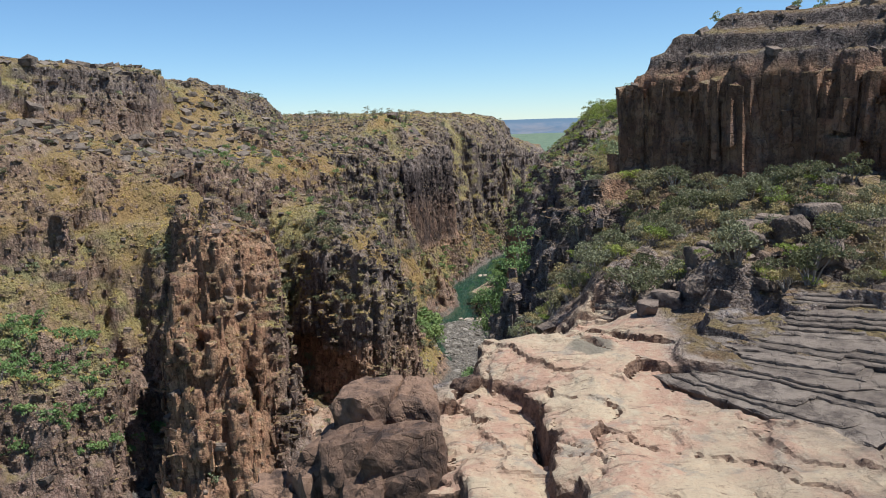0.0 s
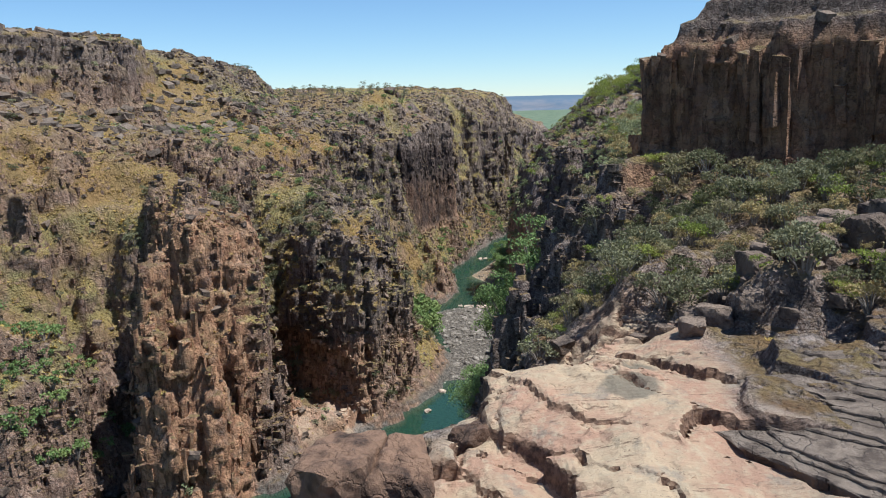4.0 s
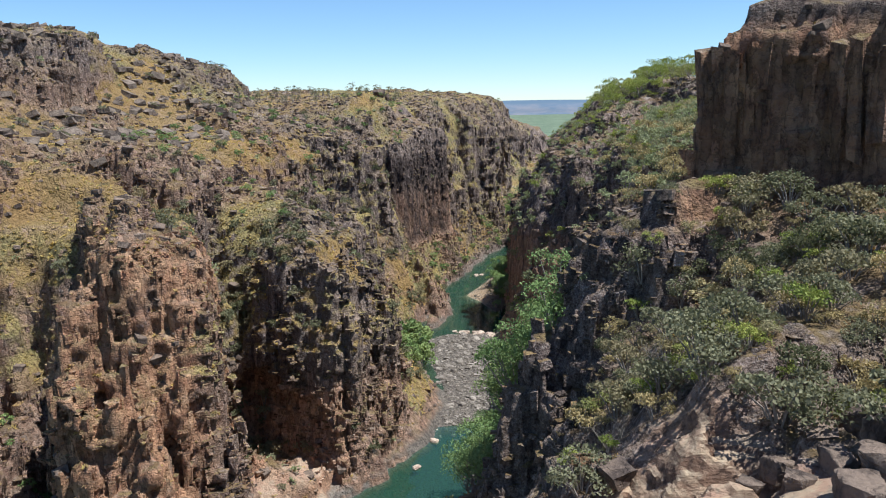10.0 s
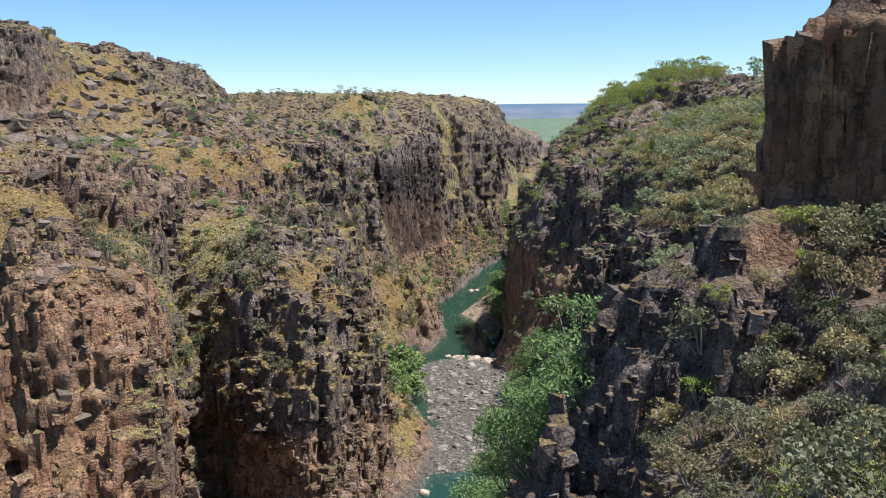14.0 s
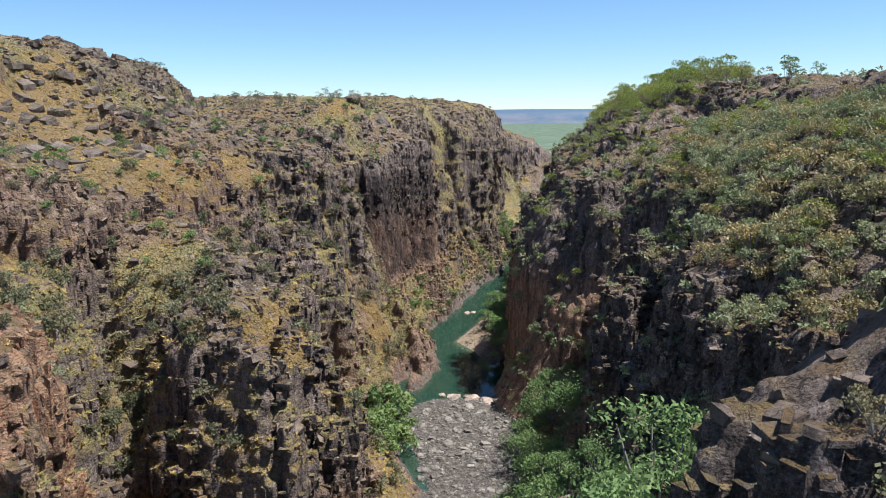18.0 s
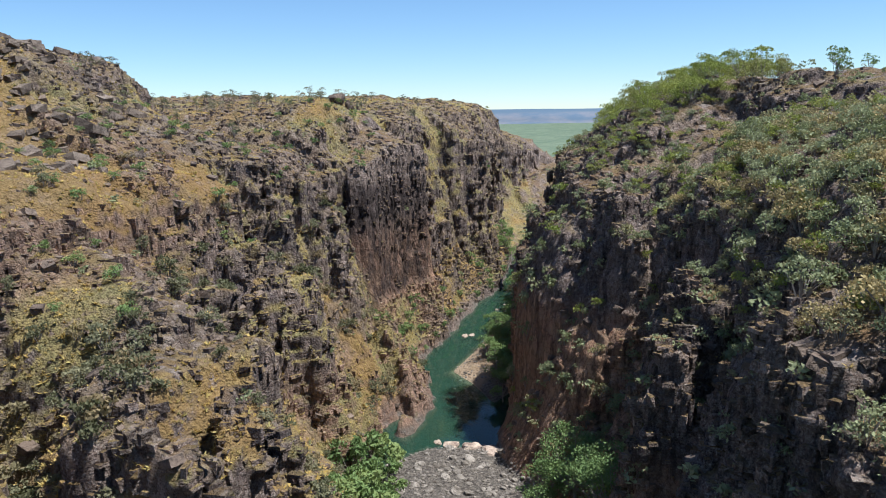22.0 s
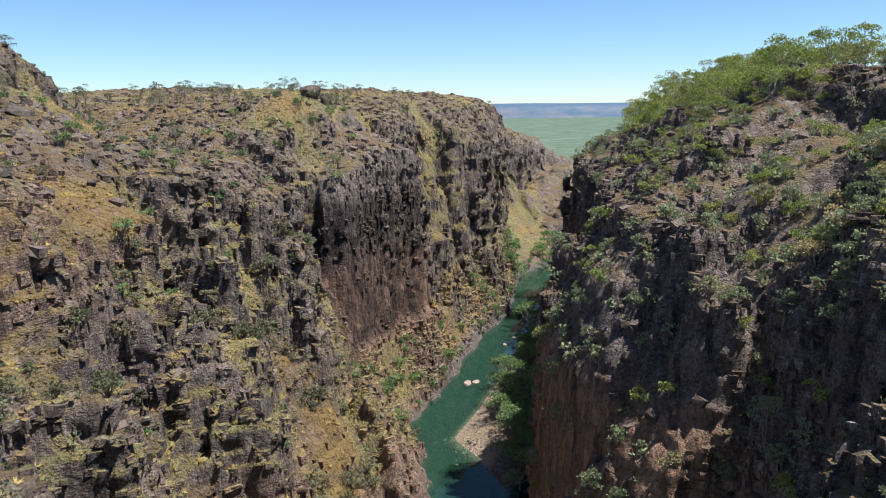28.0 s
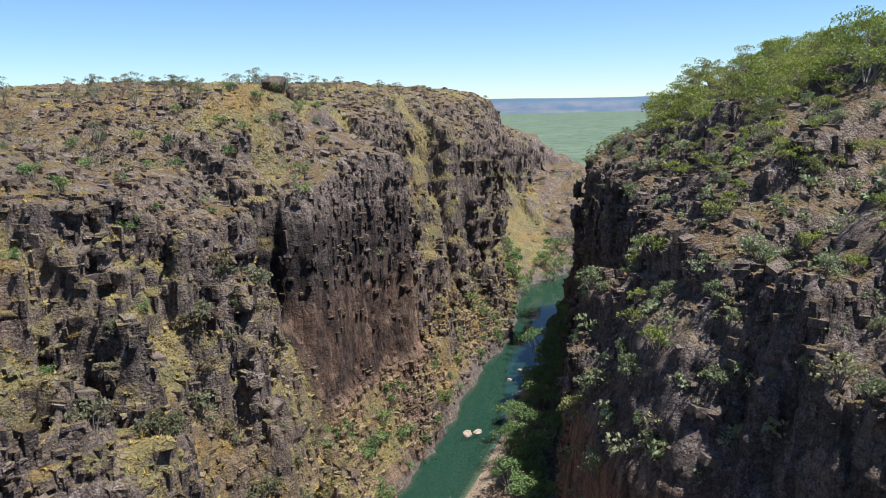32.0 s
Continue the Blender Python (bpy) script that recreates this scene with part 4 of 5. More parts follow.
def fine_tuft(r, blades=46, wide=0.055):
    """A hummock seen from near: many thin blades."""
    a, up = r.random(blades) * 6.283, 0.1 + 0.9 * r.random(blades)
    d = np.stack([np.cos(a) * np.sqrt(1 - up ** 2 * 0.9), np.sin(a) * np.sqrt(1 - up ** 2 * 0.9), up], 1) * (0.6 + 0.5 * r.random((blades, 1)))
    side = np.cross(d, (0.2, 0.1, 1.0)) * wide
    v = np.stack([d * 0.15 + side, d * 0.15 - side, d], 1).reshape(-1, 3)
    return v, np.arange(blades)[:, None] * 3 + (0, 1, 2)


ICO = bmesh.new()
bmesh.ops.create_icosphere(ICO, subdivisions=3, radius=1.0)
ICO3 = np.array([v.co[:] for v in ICO.verts]), np.array([[v.index for v in f.verts] for f in ICO.faces])
ICO.free()
ICO = bmesh.new()
bmesh.ops.create_icosphere(ICO, subdivisions=4, radius=1.0)
ICO4 = np.array([v.co[:] for v in ICO.verts]), np.array([[v.index for v in f.verts] for f in ICO.faces])
ICO.free()
ICO = bmesh.new()
bmesh.ops.create_icosphere(ICO, subdivisions=2, radius=1.0)
ICO2 = np.array([v.co[:] for v in ICO.verts]), np.array([[v.index for v in f.verts] for f in ICO.faces])
ICO.free()
ICO = bmesh.new()
bmesh.ops.create_icosphere(ICO, subdivisions=1, radius=1.0)
ICO1 = np.array([v.co[:] for v in ICO.verts]), np.array([[v.index for v in f.verts] for f in ICO.faces])
ICO.free()


def stone_form(r, ico, planes=14, boxy=0.8, worn=0.05):
    """A broken block: a ball cut by planes, with worn edges."""
    d, f = ico
    normals = r.normal(size=(planes, 3))
    normals /= np.linalg.norm(normals, axis=1)[:, None]
    axes = np.concatenate([np.eye(3), -np.eye(3)]) + r.normal(size=(6, 3)) * 0.12
    axes /= np.linalg.norm(axes, axis=1)[:, None]
    cuts = np.concatenate([normals * 1.0, axes])
    off = np.concatenate([0.68 + 0.3 * r.random(planes), boxy * (0.85 + 0.3 * r.random(6))])
    dots = d @ cuts.T
    reach = np.where(dots > 1e-3, off / np.maximum(dots, 1e-3), 9).min(1)
    reach = np.minimum(reach, 1.25) * (1 + worn * (noise3(*(d * 3 + 5).T, 1.0, 71) + 0.5 * noise3(*(d * 8 + 5).T, 1.0, 72) - 0.75) * 2)
    return d * reach[:, None], f


def stone_thing(r, name, form, at, size, mat, label, turn=None):
    """One loose stone as a thing of its own, its lower part sunk in the ground."""
    v, f = form
    ob = new(name, mesh_from(name, v * np.array(size), f, False))
    ob.data.materials.append(mat)
    ob.matrix_world = pose(*at, 0, 0, r.random() * 360 if turn is None else turn)
    return tagged(ob, label, "boulder")


def block_form(r):
    """A joint block: a box with uneven corners."""
    v = np.array([(x, y, z) for z in (-1, 1) for y in (-1, 1) for x in (-1, 1)], float) + (r.random((8, 3)) - 0.5) * (0.45, 0.45, 0.25)
    f = np.array([(0, 2, 3), (0, 3, 1), (4, 5, 7), (4, 7, 6), (0, 1, 5), (0, 5, 4), (2, 6, 7), (2, 7, 3), (0, 4, 6), (0, 6, 2), (1, 3, 7), (1, 7, 5)])
    return v, f


def face_blocks(name, count, weight, seed, wide, high, label="", top=0.0, parent=None, thick=(0.5, 1.0)):
    """Joint blocks standing out of the steep faces, squared to each face and to the bedding."""
    q = np.random.default_rng(seed)
    forms = [block_form(q) for _ in range(12)]
    at, nn = scatter(count, weight, seed)
    places = []
    for p, k in zip(at, nn):
        out = math.atan2(k[1], k[0]) + (q.random() - 0.5) * 0.5
        w, h = wide[0] + (wide[1] - wide[0]) * q.random() ** 2, high[0] + (high[1] - high[0]) * q.random() ** 2.5
        deep = thick[0] + (thick[1] - thick[0]) * q.random()
        at_p = Vector(p) - Vector((math.cos(out), math.sin(out), 0)) * deep * (0.4 + 0.5 * q.random())
        lean = Euler(((q.random() - 0.5) * 0.16, 0.05 + (q.random() - 0.5) * 0.12, out), "XYZ")
        if top:
            at_p.z = min(at_p.z, top - h / 2 + q.random())
        places.append((int(q.integers(0, 12)), np.array(Matrix.LocRotScale(at_p, lean, (deep, w / 2, h / 2)))))
    if parent:
        shared = []
        for v, f in forms:
            me = mesh_from(name, v, f, False)
            rock_attributes(me, v * 0 + at[0], 0.5)
            me.materials.append(rock)
            shared.append(me)
        for k, m in places:
            ob = new(name, shared[k])
            ob.parent = parent
            ob.matrix_world = Matrix(m.tolist())
        return parent
    ob = stamp(name, forms, places, rock, label, "rock")
    v = np.empty(len(ob.data.vertices) * 3, np.float32)
    ob.data.vertices.foreach_get("co", v)
    rock_attributes(ob.data, v.reshape(-1, 3), 1.0)
    return ob

r = np.random.default_rng(21)
west = FM[:, 0] < np.interp(FM[:, 1], (0, 190, 262, 310, 378, 450), (-14, -4, 2, 2, 22, 48))
dry = FM[:, 2] > 2.2
on_slab = (FM[:, 1] < 101) & (FM[:, 0] < 34) & (FM[:, 2] > 36)
open_slab = inside_distance(FM[:, 0], FM[:, 1], [(-3, 40), (-2, 80), (0, 88), (1, 99), (6, 102.5), (12, 105), (17, 100), (19, 91), (24, 87), (60, 80), (60, 40)]) > -1
lip = (FM[:, 0] < 0) & (FM[:, 1] < 84)
level = np.clip((FN[:, 2] - 0.25) / 0.5, 0, 1)
clump = noise2(FM[:, 0], FM[:, 1], 9.0, 81) * 0.6 + noise2(FM[:, 0], FM[:, 1], 3.5, 82) * 0.4
near = np.clip(1.4 - np.abs(FM[:, 0]) / 100, 0.2, 1) * np.clip(1.3 - FM[:, 1] / 500, 0.3, 1)

# dry spinifex hummocks over ledges, slopes and plateau
tufts = [fine_tuft(r, 18, 0.14) for _ in range(6)]
weight = level * dry * ~open_slab * near * np.clip((clump - 0.43) / 0.1, 0.02, 1) * np.where(west, 1.0, np.where(FN[:, 2] > 0.75, 0.4, 0.03)) * ~lip
grassy = grassy_at(FM)
weight = weight * (0.5 + grassy) + 4.0 * np.clip((FN[:, 2] - 0.12) / 0.3, 0, 1) * grassy * near
at, nn = scatter(30000, weight, 5)
tufts += [fine_tuft(r) for _ in range(4)]
places = [(int(r.integers(6, 10)) if p[1] < 142 else int(r.integers(0, 6)), turned(r, p - (0, 0, 0.05), 0.28 + 0.5 * r.random() ** 2, 0.85, 0.4)) for p in at]
stamp("spinifex", tufts, places, straw, "straw-yellow spinifex hummocks on the rock ledges", "grass",
      np.clip(r.random(len(at)) * 0.75 + np.where(at[:, 0] > 3, 0.25, 0.0), 0, 0.99))

# low grey-green scrub
scrub = [shrub_form(r, 72, 0.155) for _ in range(6)]
weight = np.clip((FN[:, 2] - np.where(west, 0.1, -0.1)) / 0.4, 0, 1) * dry * ~open_slab * near * np.clip((noise2(FM[:, 0], FM[:, 1], 14.0, 91) * 0.6 + noise2(FM[:, 0], FM[:, 1], 5.0, 92) * 0.4 - 0.4) / 0.2, 0.04, 1) * np.where(west, 0.35, np.where(FM[:, 1] < 150, 0.2, np.where(FM[:, 2] < 22, 2.2, 3.2))) * ~lip
at, nn = scatter(1900, weight, 6)
scrub += [shrub_form(r, 170, 0.12) for _ in range(4)]
places = [(int(r.integers(6, 10)) if p[1] < 142 else int(r.integers(0, 6)), turned(r, p - (0, 0, 0.1), (0.5 if p[0] < 5 else 0.7) + 1.1 * r.random() ** 2, 1.0, 0.3)) for p in at]
stamp("scrub", scrub, places, leaf_pale, "low grey-green scrub on ledges and slopes", "scrub", r.random(len(at)))

# joint blocks of the cliff faces
steep = np.clip((0.62 - FN[:, 2]) / 0.3, 0, 1) * (FM[:, 2] > 3)
clean_face = smooth_face(FM[:, 0], FM[:, 1]) * np.where((FM[:, 1] > 296) & (FM[:, 0] < 8), np.clip((36 - FM[:, 2]) / 6, 0, 0.8), 1)
tall_face = box_mask(FM, (20, 92), (90, 142), (52, 66), 1)
away = FM[:, 1] > 118
spur = box_mask(FM, (-50, -34), (146, 178), (3, 41), 1)
face_blocks("face_blocks", 15000, steep * away * near * (1 - 0.75 * spur) * (1 - 0.75 * np.clip(grassy_at(FM), 0, 1)) * (1 - clean_face) * (1 - tall_face), 61, (0.3, 1.3), (0.25, 1.2), "stacked joint blocks of dark sandstone on the cliff faces")
face_blocks("face_columns", 4200, steep * away * near * (1 - 0.75 * spur) * (1 - 0.75 * np.clip(grassy_at(FM), 0, 1)) * (1 - clean_face) * (1 - tall_face), 62, (0.35, 1.1), (0.9, 3.0), "upright sandstone columns standing out of the cliff faces")
crags = west * crag_zone(FM[:, 0], FM[:, 1]) * crag_country(FM[:, 0], FM[:, 1]) * (FM[:, 2] > 10) * np.clip((FN[:, 2] - 0.1) / 0.3, 0, 1) * np.clip((0.98 - FN[:, 2]) / 0.1, 0.25, 1) * near * (1 - clean_face) * (1 - spur)
face_blocks("crag_blocks", 6500, crags, 66, (0.3, 1.2), (0.3, 1.1), "broken joint blocks standing on the crags of the west wall")
foot = west * box_mask(FM, (-30, 40), (296, 440), (2, 15), 1.5) * np.clip((noise2(FM[:, 0], FM[:, 1], 6.0, 95) - 0.4) / 0.2, 0.05, 1)
east_crags = ~west * crag_country(FM[:, 0], FM[:, 1]) * crag_zone(FM[:, 0], FM[:, 1]) * (FM[:, 2] > 8) * np.clip((FN[:, 2] - 0.05) / 0.3, 0, 1) * np.clip((0.95 - FN[:, 2]) / 0.1, 0.1, 1) * box_mask(FM, (14, 70), (165, 400), (6, 66), 2) * near * (1 - clean_face)
face_blocks("ledge_blocks", 4500, east_crags, 68, (0.3, 1.3), (0.3, 1.3), "broken joint blocks on the shaded east wall")
face_blocks("foot_crags", 2600, foot, 67, (0.6, 2.6), (0.4, 1.8), "broken brown rock ribs at the foot of the west wall")
face_blocks("column", 250, spur * steep, 65, (0.3, 0.75), (1.5, 5.5), top=42, parent=walls["west_wall"], thick=(0.2, 0.45))
face_blocks("rib", 120, tall_face * steep * (FM[:, 0] < 66), 63, (0.9, 2.2), (4.0, 13.0), top=64.5, parent=walls["east_wall"], thick=(0.5, 1.15))

# broken blocks on the ledges
chips = [block_form(r) for _ in range(10)]
weight = np.clip((FN[:, 2] - 0.15) / 0.4, 0, 1) * dry * ~open_slab * near
at, nn = scatter(6000, weight * (1 - 0.5 * grassy), 7)
places = [(int(r.integers(0, 10)), turned(r, p, 0.18 + 0.6 * r.random() ** 3, 0.6, 0.9)) for p in at]
stamp("rubble", chips, places, bould_dark, "broken dark sandstone blocks lying on the ledges", "rubble")

weight = np.clip((FN[:, 2] - 0.3) / 0.3, 0, 1) * west * (FM[:, 2] > 49) * np.clip(inside_distance(FM[:, 0], FM[:, 1], [(-110, 185), (-62, 196), (-50, 225), (-44, 250), (-46, 285), (-80, 300), (-110, 300)]) / 4, 0, 1)
at, nn = scatter(900, weight, 17)
places = [(int(r.integers(0, 10)), turned(r, p, 0.3 + 1.3 * r.random() ** 3, 0.5, 0.9)) for p in at]
stamp("hill_blocks", chips, places, bould_bed, "pale tumbled blocks on the hillside below the outcrop", "rubble")

# stones of the river bed
bed = inside_distance(FM[:, 0], FM[:, 1], [(-3.5, 200), (9, 203), (13, 226), (15, 246), (10, 265), (-2, 264), (-10, 258), (-6, 240), (-2, 222)])
beach = inside_distance(FM[:, 0], FM[:, 1], [(1, 304), (8, 290), (20, 292), (26, 330), (32, 370), (24, 372), (10, 330)])
low = (FM[:, 2] < 2.4) & (FM[:, 2] > -1.6)
at, nn = scatter(3200, low * (np.clip(bed / 3 + 0.6, 0, 1) + 0.25 * np.clip(beach / 3 + 0.4, 0, 1)), 8)
cobbles = [stone_form(r, ICO1, 8, 0.8, 0.1) for _ in range(10)]
places = [(int(r.integers(0, 10)), turned(r, p, 0.12 + 0.45 * r.random() ** 3, 0.62, 0.6)) for p in at]
stamp("cobbles", cobbles, places, bould_grey, "grey rounded stones filling the river bed", "stones")
blocks = [stone_form(r, ICO2, 9, 0.75, 0.08) for _ in range(6)]
meshes = []
for v, f in blocks:
    me = mesh_from("river_boulder", v, f, False)
    me.materials.append(bould_grey)
    meshes.append(me)
at, nn = scatter(170, low * (np.clip(bed / 3 + 0.6, 0, 1) + 0.12 * np.clip(beach / 3 + 0.4, 0, 1)), 9)
for p in at:
    ob = new("river_boulder", meshes[int(r.integers(0, 6))])
    s = 0.5 + 0.6 * r.random() ** 2
    ob.matrix_world = Matrix.LocRotScale(p, Euler((0.3 * r.random(), 0.3 * r.random(), 6.28 * r.random())), (s * 1.2, s, s * 0.7))
    tagged(ob, "grey rounded boulder lying in the river bed", "boulder", "boulders in the river bed")


def grove(kind, variants, points, sizes, group):
    """Copies of a few trees at the points, each with its own size and turn."""
    for k, (x, y) in reversed(list(enumerate(points))):
        first = variants[k] if k < len(variants) else None
        m = Matrix.LocRotScale((x, y, ground_at(x, y) - 0.15), Euler((0, 0, r.random() * 6.28)), Vector((1, 1, 0.9 + 0.25 * r.random())) * sizes[k])
        if first:
            first.matrix_basis = m
            tagged(first, group=group)
        else:
            copy_thing(variants[int(r.integers(0, len(variants)))], m)


def spread_points(outline, count, gap, seed):
    """Points inside an outline of the plan, no two nearer than the gap."""
    q = np.random.default_rng(seed)
    lo, hi = np.min(outline, 0), np.max(outline, 0)
    out = []
    for _ in range(count * 60):
        p = lo + q.random(2) * (hi - lo)
        if len(out) < count and inside_distance(p[:1], p[1:], outline)[0] > 0 and all(np.hypot(*(p - o)) > gap for o in out):
            out.append(p)
    return out


def sizes_for(points, lo, hi):
    return lo + (hi - lo) * r.random(len(points))


kinds = [tree(r, "river_tree", 8.0, 3.6, 1800, 0.135, leaf_green, "bushy bright green tree on the river bank", 10, 0.3) for _ in range(4)]
pts = [np.array((4.5, 163.0)), np.array((7.5, 168.0)), np.array((3.0, 170.0))] + spread_points([(3, 152), (10, 148), (14, 160), (15, 175), (16, 190), (19, 205), (22, 225), (21, 240), (16, 240), (13, 226), (10, 205), (4, 190), (1, 172)], 52, 2.5, 31) + spread_points([(3, 143), (10, 139), (14, 143), (15, 152), (13, 160), (5, 152)], 16, 2.4, 37)
grove("river_tree", kinds, pts, sizes_for(pts, 0.85, 1.45), "trees along the east bank below the shelf")
kinds = [tree(r, "bank_tree", 5.5, 2.6, 1000, 0.15, leaf_green, "small dense green tree at the water's edge", 8, 0.22) for _ in range(3)]
pts = spread_points([(12, 280), (15, 282), (20, 300), (24, 322), (31, 352), (37, 380), (42, 402), (36, 396), (27, 372), (18, 338), (13, 318), (13, 296)], 40, 2.2, 32)
grove("bank_tree", kinds, pts, sizes_for(pts, 1.0, 1.7), "trees on the east bank beside the pool")
kinds = [tree(r, "bend_tree", 5.0, 2.4, 420, 0.22, leaf_green, "small green tree on the far bend of the river", 8, 0.2) for _ in range(3)]
pts = spread_points([(21, 402), (27, 420), (36, 446), (52, 466), (70, 478), (70, 492), (48, 484), (30, 462), (19, 425)], 34, 2.6, 38)
grove("bend_tree", kinds, pts, sizes_for(pts, 0.8, 1.5), "trees on the far bend of the river")
pts = spread_points([(-14, 222), (-7, 222), (-7, 246), (-10, 262), (-17, 258), (-14, 240)], 24, 2.0, 33)
kinds = [tree(r, "bank_bush", 3.4, 2.0, 330, 0.24, leaf_green, "rounded green bush at the foot of the west wall", 7, 0.1) for _ in range(3)]
grove("bank_bush", kinds, pts, sizes_for(pts, 1.1, 1.9), "bushes on the west bank")
kinds = [tree(r, "hill_tree", 6.0, 3.4, 1250, 0.16, leaf_hill, "spreading yellow-green tree on the hilltop", 10, 0.14) for _ in range(4)]
pts = spread_points([(50, 296), (58, 284), (74, 288), (86, 320), (86, 395), (70, 408), (58, 398), (50, 360), (46, 330)], 105, 3.4, 34)
grove("hill_tree", kinds, pts, sizes_for(pts, 0.75, 1.2), "trees on the east hilltop")
kinds = [tree(r, "savanna_tree", 4.5, 1.8, 420, 0.12, leaf_grey, "thin open-crowned tree on the west plateau", 10, 0.25) for _ in range(4)]
pts = spread_points([(-60, 270), (-40, 300), (-34, 325), (-14, 350), (0, 385), (8, 420), (-30, 420), (-75, 380), (-85, 320)], 100, 3.0, 35)
grove("savanna_tree", kinds, pts, sizes_for(pts, 0.5, 1.1), "scattered trees on the west plateau")
pts = spread_points([(62, 190), (70, 200), (74, 240), (76, 290), (88, 290), (88, 180)], 14, 4.0, 36)
kinds = [tree(r, "plateau_tree", 6.0, 2.4, 420, 0.2, leaf_green, "dark green tree on the rocky east rim", 11, 0.25) for _ in range(3)]
grove("plateau_tree", kinds, pts, sizes_for(pts, 0.6, 1.1), "trees on the east rim")


def shrubs(name, outline, count, gap, lo, hi, forms, mat, label, group, seed, leaves=350, leaf=0.09):
    """Separate shrubs, each one thing with its leaves and stems as parts."""
    variants = []
    for _ in range(forms):
        root = tagged(new(name), label, "shrub", group)
        points, lumps_at = crown_points(r, leaves, 10, 1.0, 1.35, 0.15)
        stems = joined([limb([(0, 0, -0.3), c[:3] * (0.5, 0.5, 0.55), c[:3]], 0.035, 0.012, 4) for c in lumps_at])
        for part, (v, f), m in (("stem", stems, bark), ("foliage", leaf_cards(r, points, leaf, 0.62), mat)):
            ob = new(part, mesh_from(part, v, f, False))
            ob.data.materials.append(m)
            ob.parent = root
        variants.append(root)
    if gap:
        grove(name, variants, *(lambda p: (p, sizes_for(p, lo, hi)))(spread_points(outline, count, gap, seed)), group)
        return
    at, nn = scatter(count, outline, seed)
    for k, p in reversed(list(enumerate(at))):
        m = Matrix.LocRotScale(p - (0, 0, 0.15), Euler((0, 0, r.random() * 6.28)), Vector((1, 1, 0.9 + 0.3 * r.random())) * (lo + (hi - lo) * r.random()))
        if k < forms:
            variants[k].matrix_basis = m
        else:
            copy_thing(variants[int(r.integers(0, forms))], m)


SHELF = [(5, 104), (10, 106.5), (16, 104), (20, 97), (28, 90), (44, 82), (46, 112), (30, 130), (20, 136), (13, 130), (9, 120)]
shrubs("shelf_shrub", SHELF, 125, 1.6, 0.8, 2.6, 5, leaf_grey, "grey-green leafy shrub on the rocky shelf", "grey shrubs on the east shelf", 41, 1000, 0.052)
shrubs("olive_shrub", SHELF, 55, 2.0, 0.7, 1.9, 3, leaf_hill, "yellow-green shrub on the rocky shelf", "olive shrubs on the east shelf", 46, 850, 0.052)
shrubs("dry_shrub", SHELF, 80, 1.8, 0.7, 2.1, 4, leaf_tan, "dry tan-coloured shrub on the rocky shelf", "dry shrubs on the east shelf", 47, 850, 0.052)
shrubs("cliff_foot_shrub", [(15, 130), (22, 122), (30, 114), (46, 102), (50, 114), (36, 128), (25, 136), (20, 128)], 40, 1.9, 1.0, 2.3, 4, leaf_grey,
       "tall grey-green shrub against the foot of the cliff", "shrubs under the east cliff", 42, 700, 0.06)
shrubs("gully_shrub", [(-48, 186), (-40, 178), (-30, 182), (-24, 196), (-34, 208), (-46, 206)], 60, 1.5, 1.2, 2.5, 3, leaf_grey,
       "grey-green shrub growing in the rocky gully", "shrubs in the west gully", 43, 260, 0.1)
shrubs("bay_shrub", [(-82, 142), (-66, 142), (-58, 150), (-56, 164), (-66, 166), (-84, 156)], 85, 1.5, 1.0, 2.2, 3, leaf_green,
       "green shrub on the slope beside the spur", "shrubs in the west bay", 44, 220, 0.11)

shrubs("slope_shrub", [(27, 172), (40, 166), (50, 190), (60, 225), (62, 290), (56, 320), (44, 350), (38, 320), (33, 275), (36, 240), (32, 205)], 210, 1.9, 0.9, 1.9, 4, leaf_hill,
       "olive-green shrub on the rocky east slope", "shrubs on the east slope", 51, 560, 0.06)
shrubs("spur_shrub", [(23, 166), (40, 158), (54, 176), (56, 205), (50, 250), (37, 250), (31, 215), (27, 190)], 170, 1.9, 1.2, 2.6, 4, leaf_pale,
       "tan and grey-green shrub on the steep east slope", "grey shrubs on the east slope", 53, 520, 0.06)
shrubs("tan_shrub", [(24, 164), (40, 157), (56, 180), (58, 215), (54, 252), (38, 254), (31, 215), (27, 190)], 150, 2.0, 1.2, 2.6, 4, leaf_tan,
       "half-dry tan shrub on the steep east slope", "tan shrubs on the east slope", 54, 520, 0.06)
ledges = np.clip((FN[:, 2] - 0.02) / 0.25, 0, 1) * ~west * (FM[:, 2] > 6) * box_mask(FM, (14, 54), (190, 400), (4, 60), 1)
shrubs("crag_shrub", ledges, 300, 0, 0.9, 2.1, 4, leaf_pale, "pale grey-green shrub on a ledge of the east wall", "shrubs on the ledges of the east wall", 55, 420, 0.072)
shrubs("crag_bush", ledges, 90, 0, 0.9, 2.0, 3, leaf_hill, "yellow-green bush on a ledge of the east wall", "green bushes on the east wall", 56, 420, 0.072)
shrubs("ledge_shrub", [(-62, 200), (-44, 205), (-30, 205), (-24, 225), (-32, 260), (-20, 300), (-6, 345), (-20, 350), (-50, 320), (-66, 250)], 110, 2.6, 0.8, 1.6, 4, leaf_green,
       "green shrub rooted among the crags of the west wall", "shrubs on the west wall", 52, 400, 0.075)

wall_ledges = west * np.clip((FN[:, 2] - 0.12) / 0.3, 0, 1) * box_mask(FM, (-58, -4), (168, 300), (4, 44), 2) * np.clip((noise2(FM[:, 0], FM[:, 1], 12.0, 97) * 0.6 + noise2(FM[:, 0], FM[:, 1], 5.0, 98) * 0.4 - 0.46) / 0.12, 0.03, 1) * (1 - 0.8 * spur)
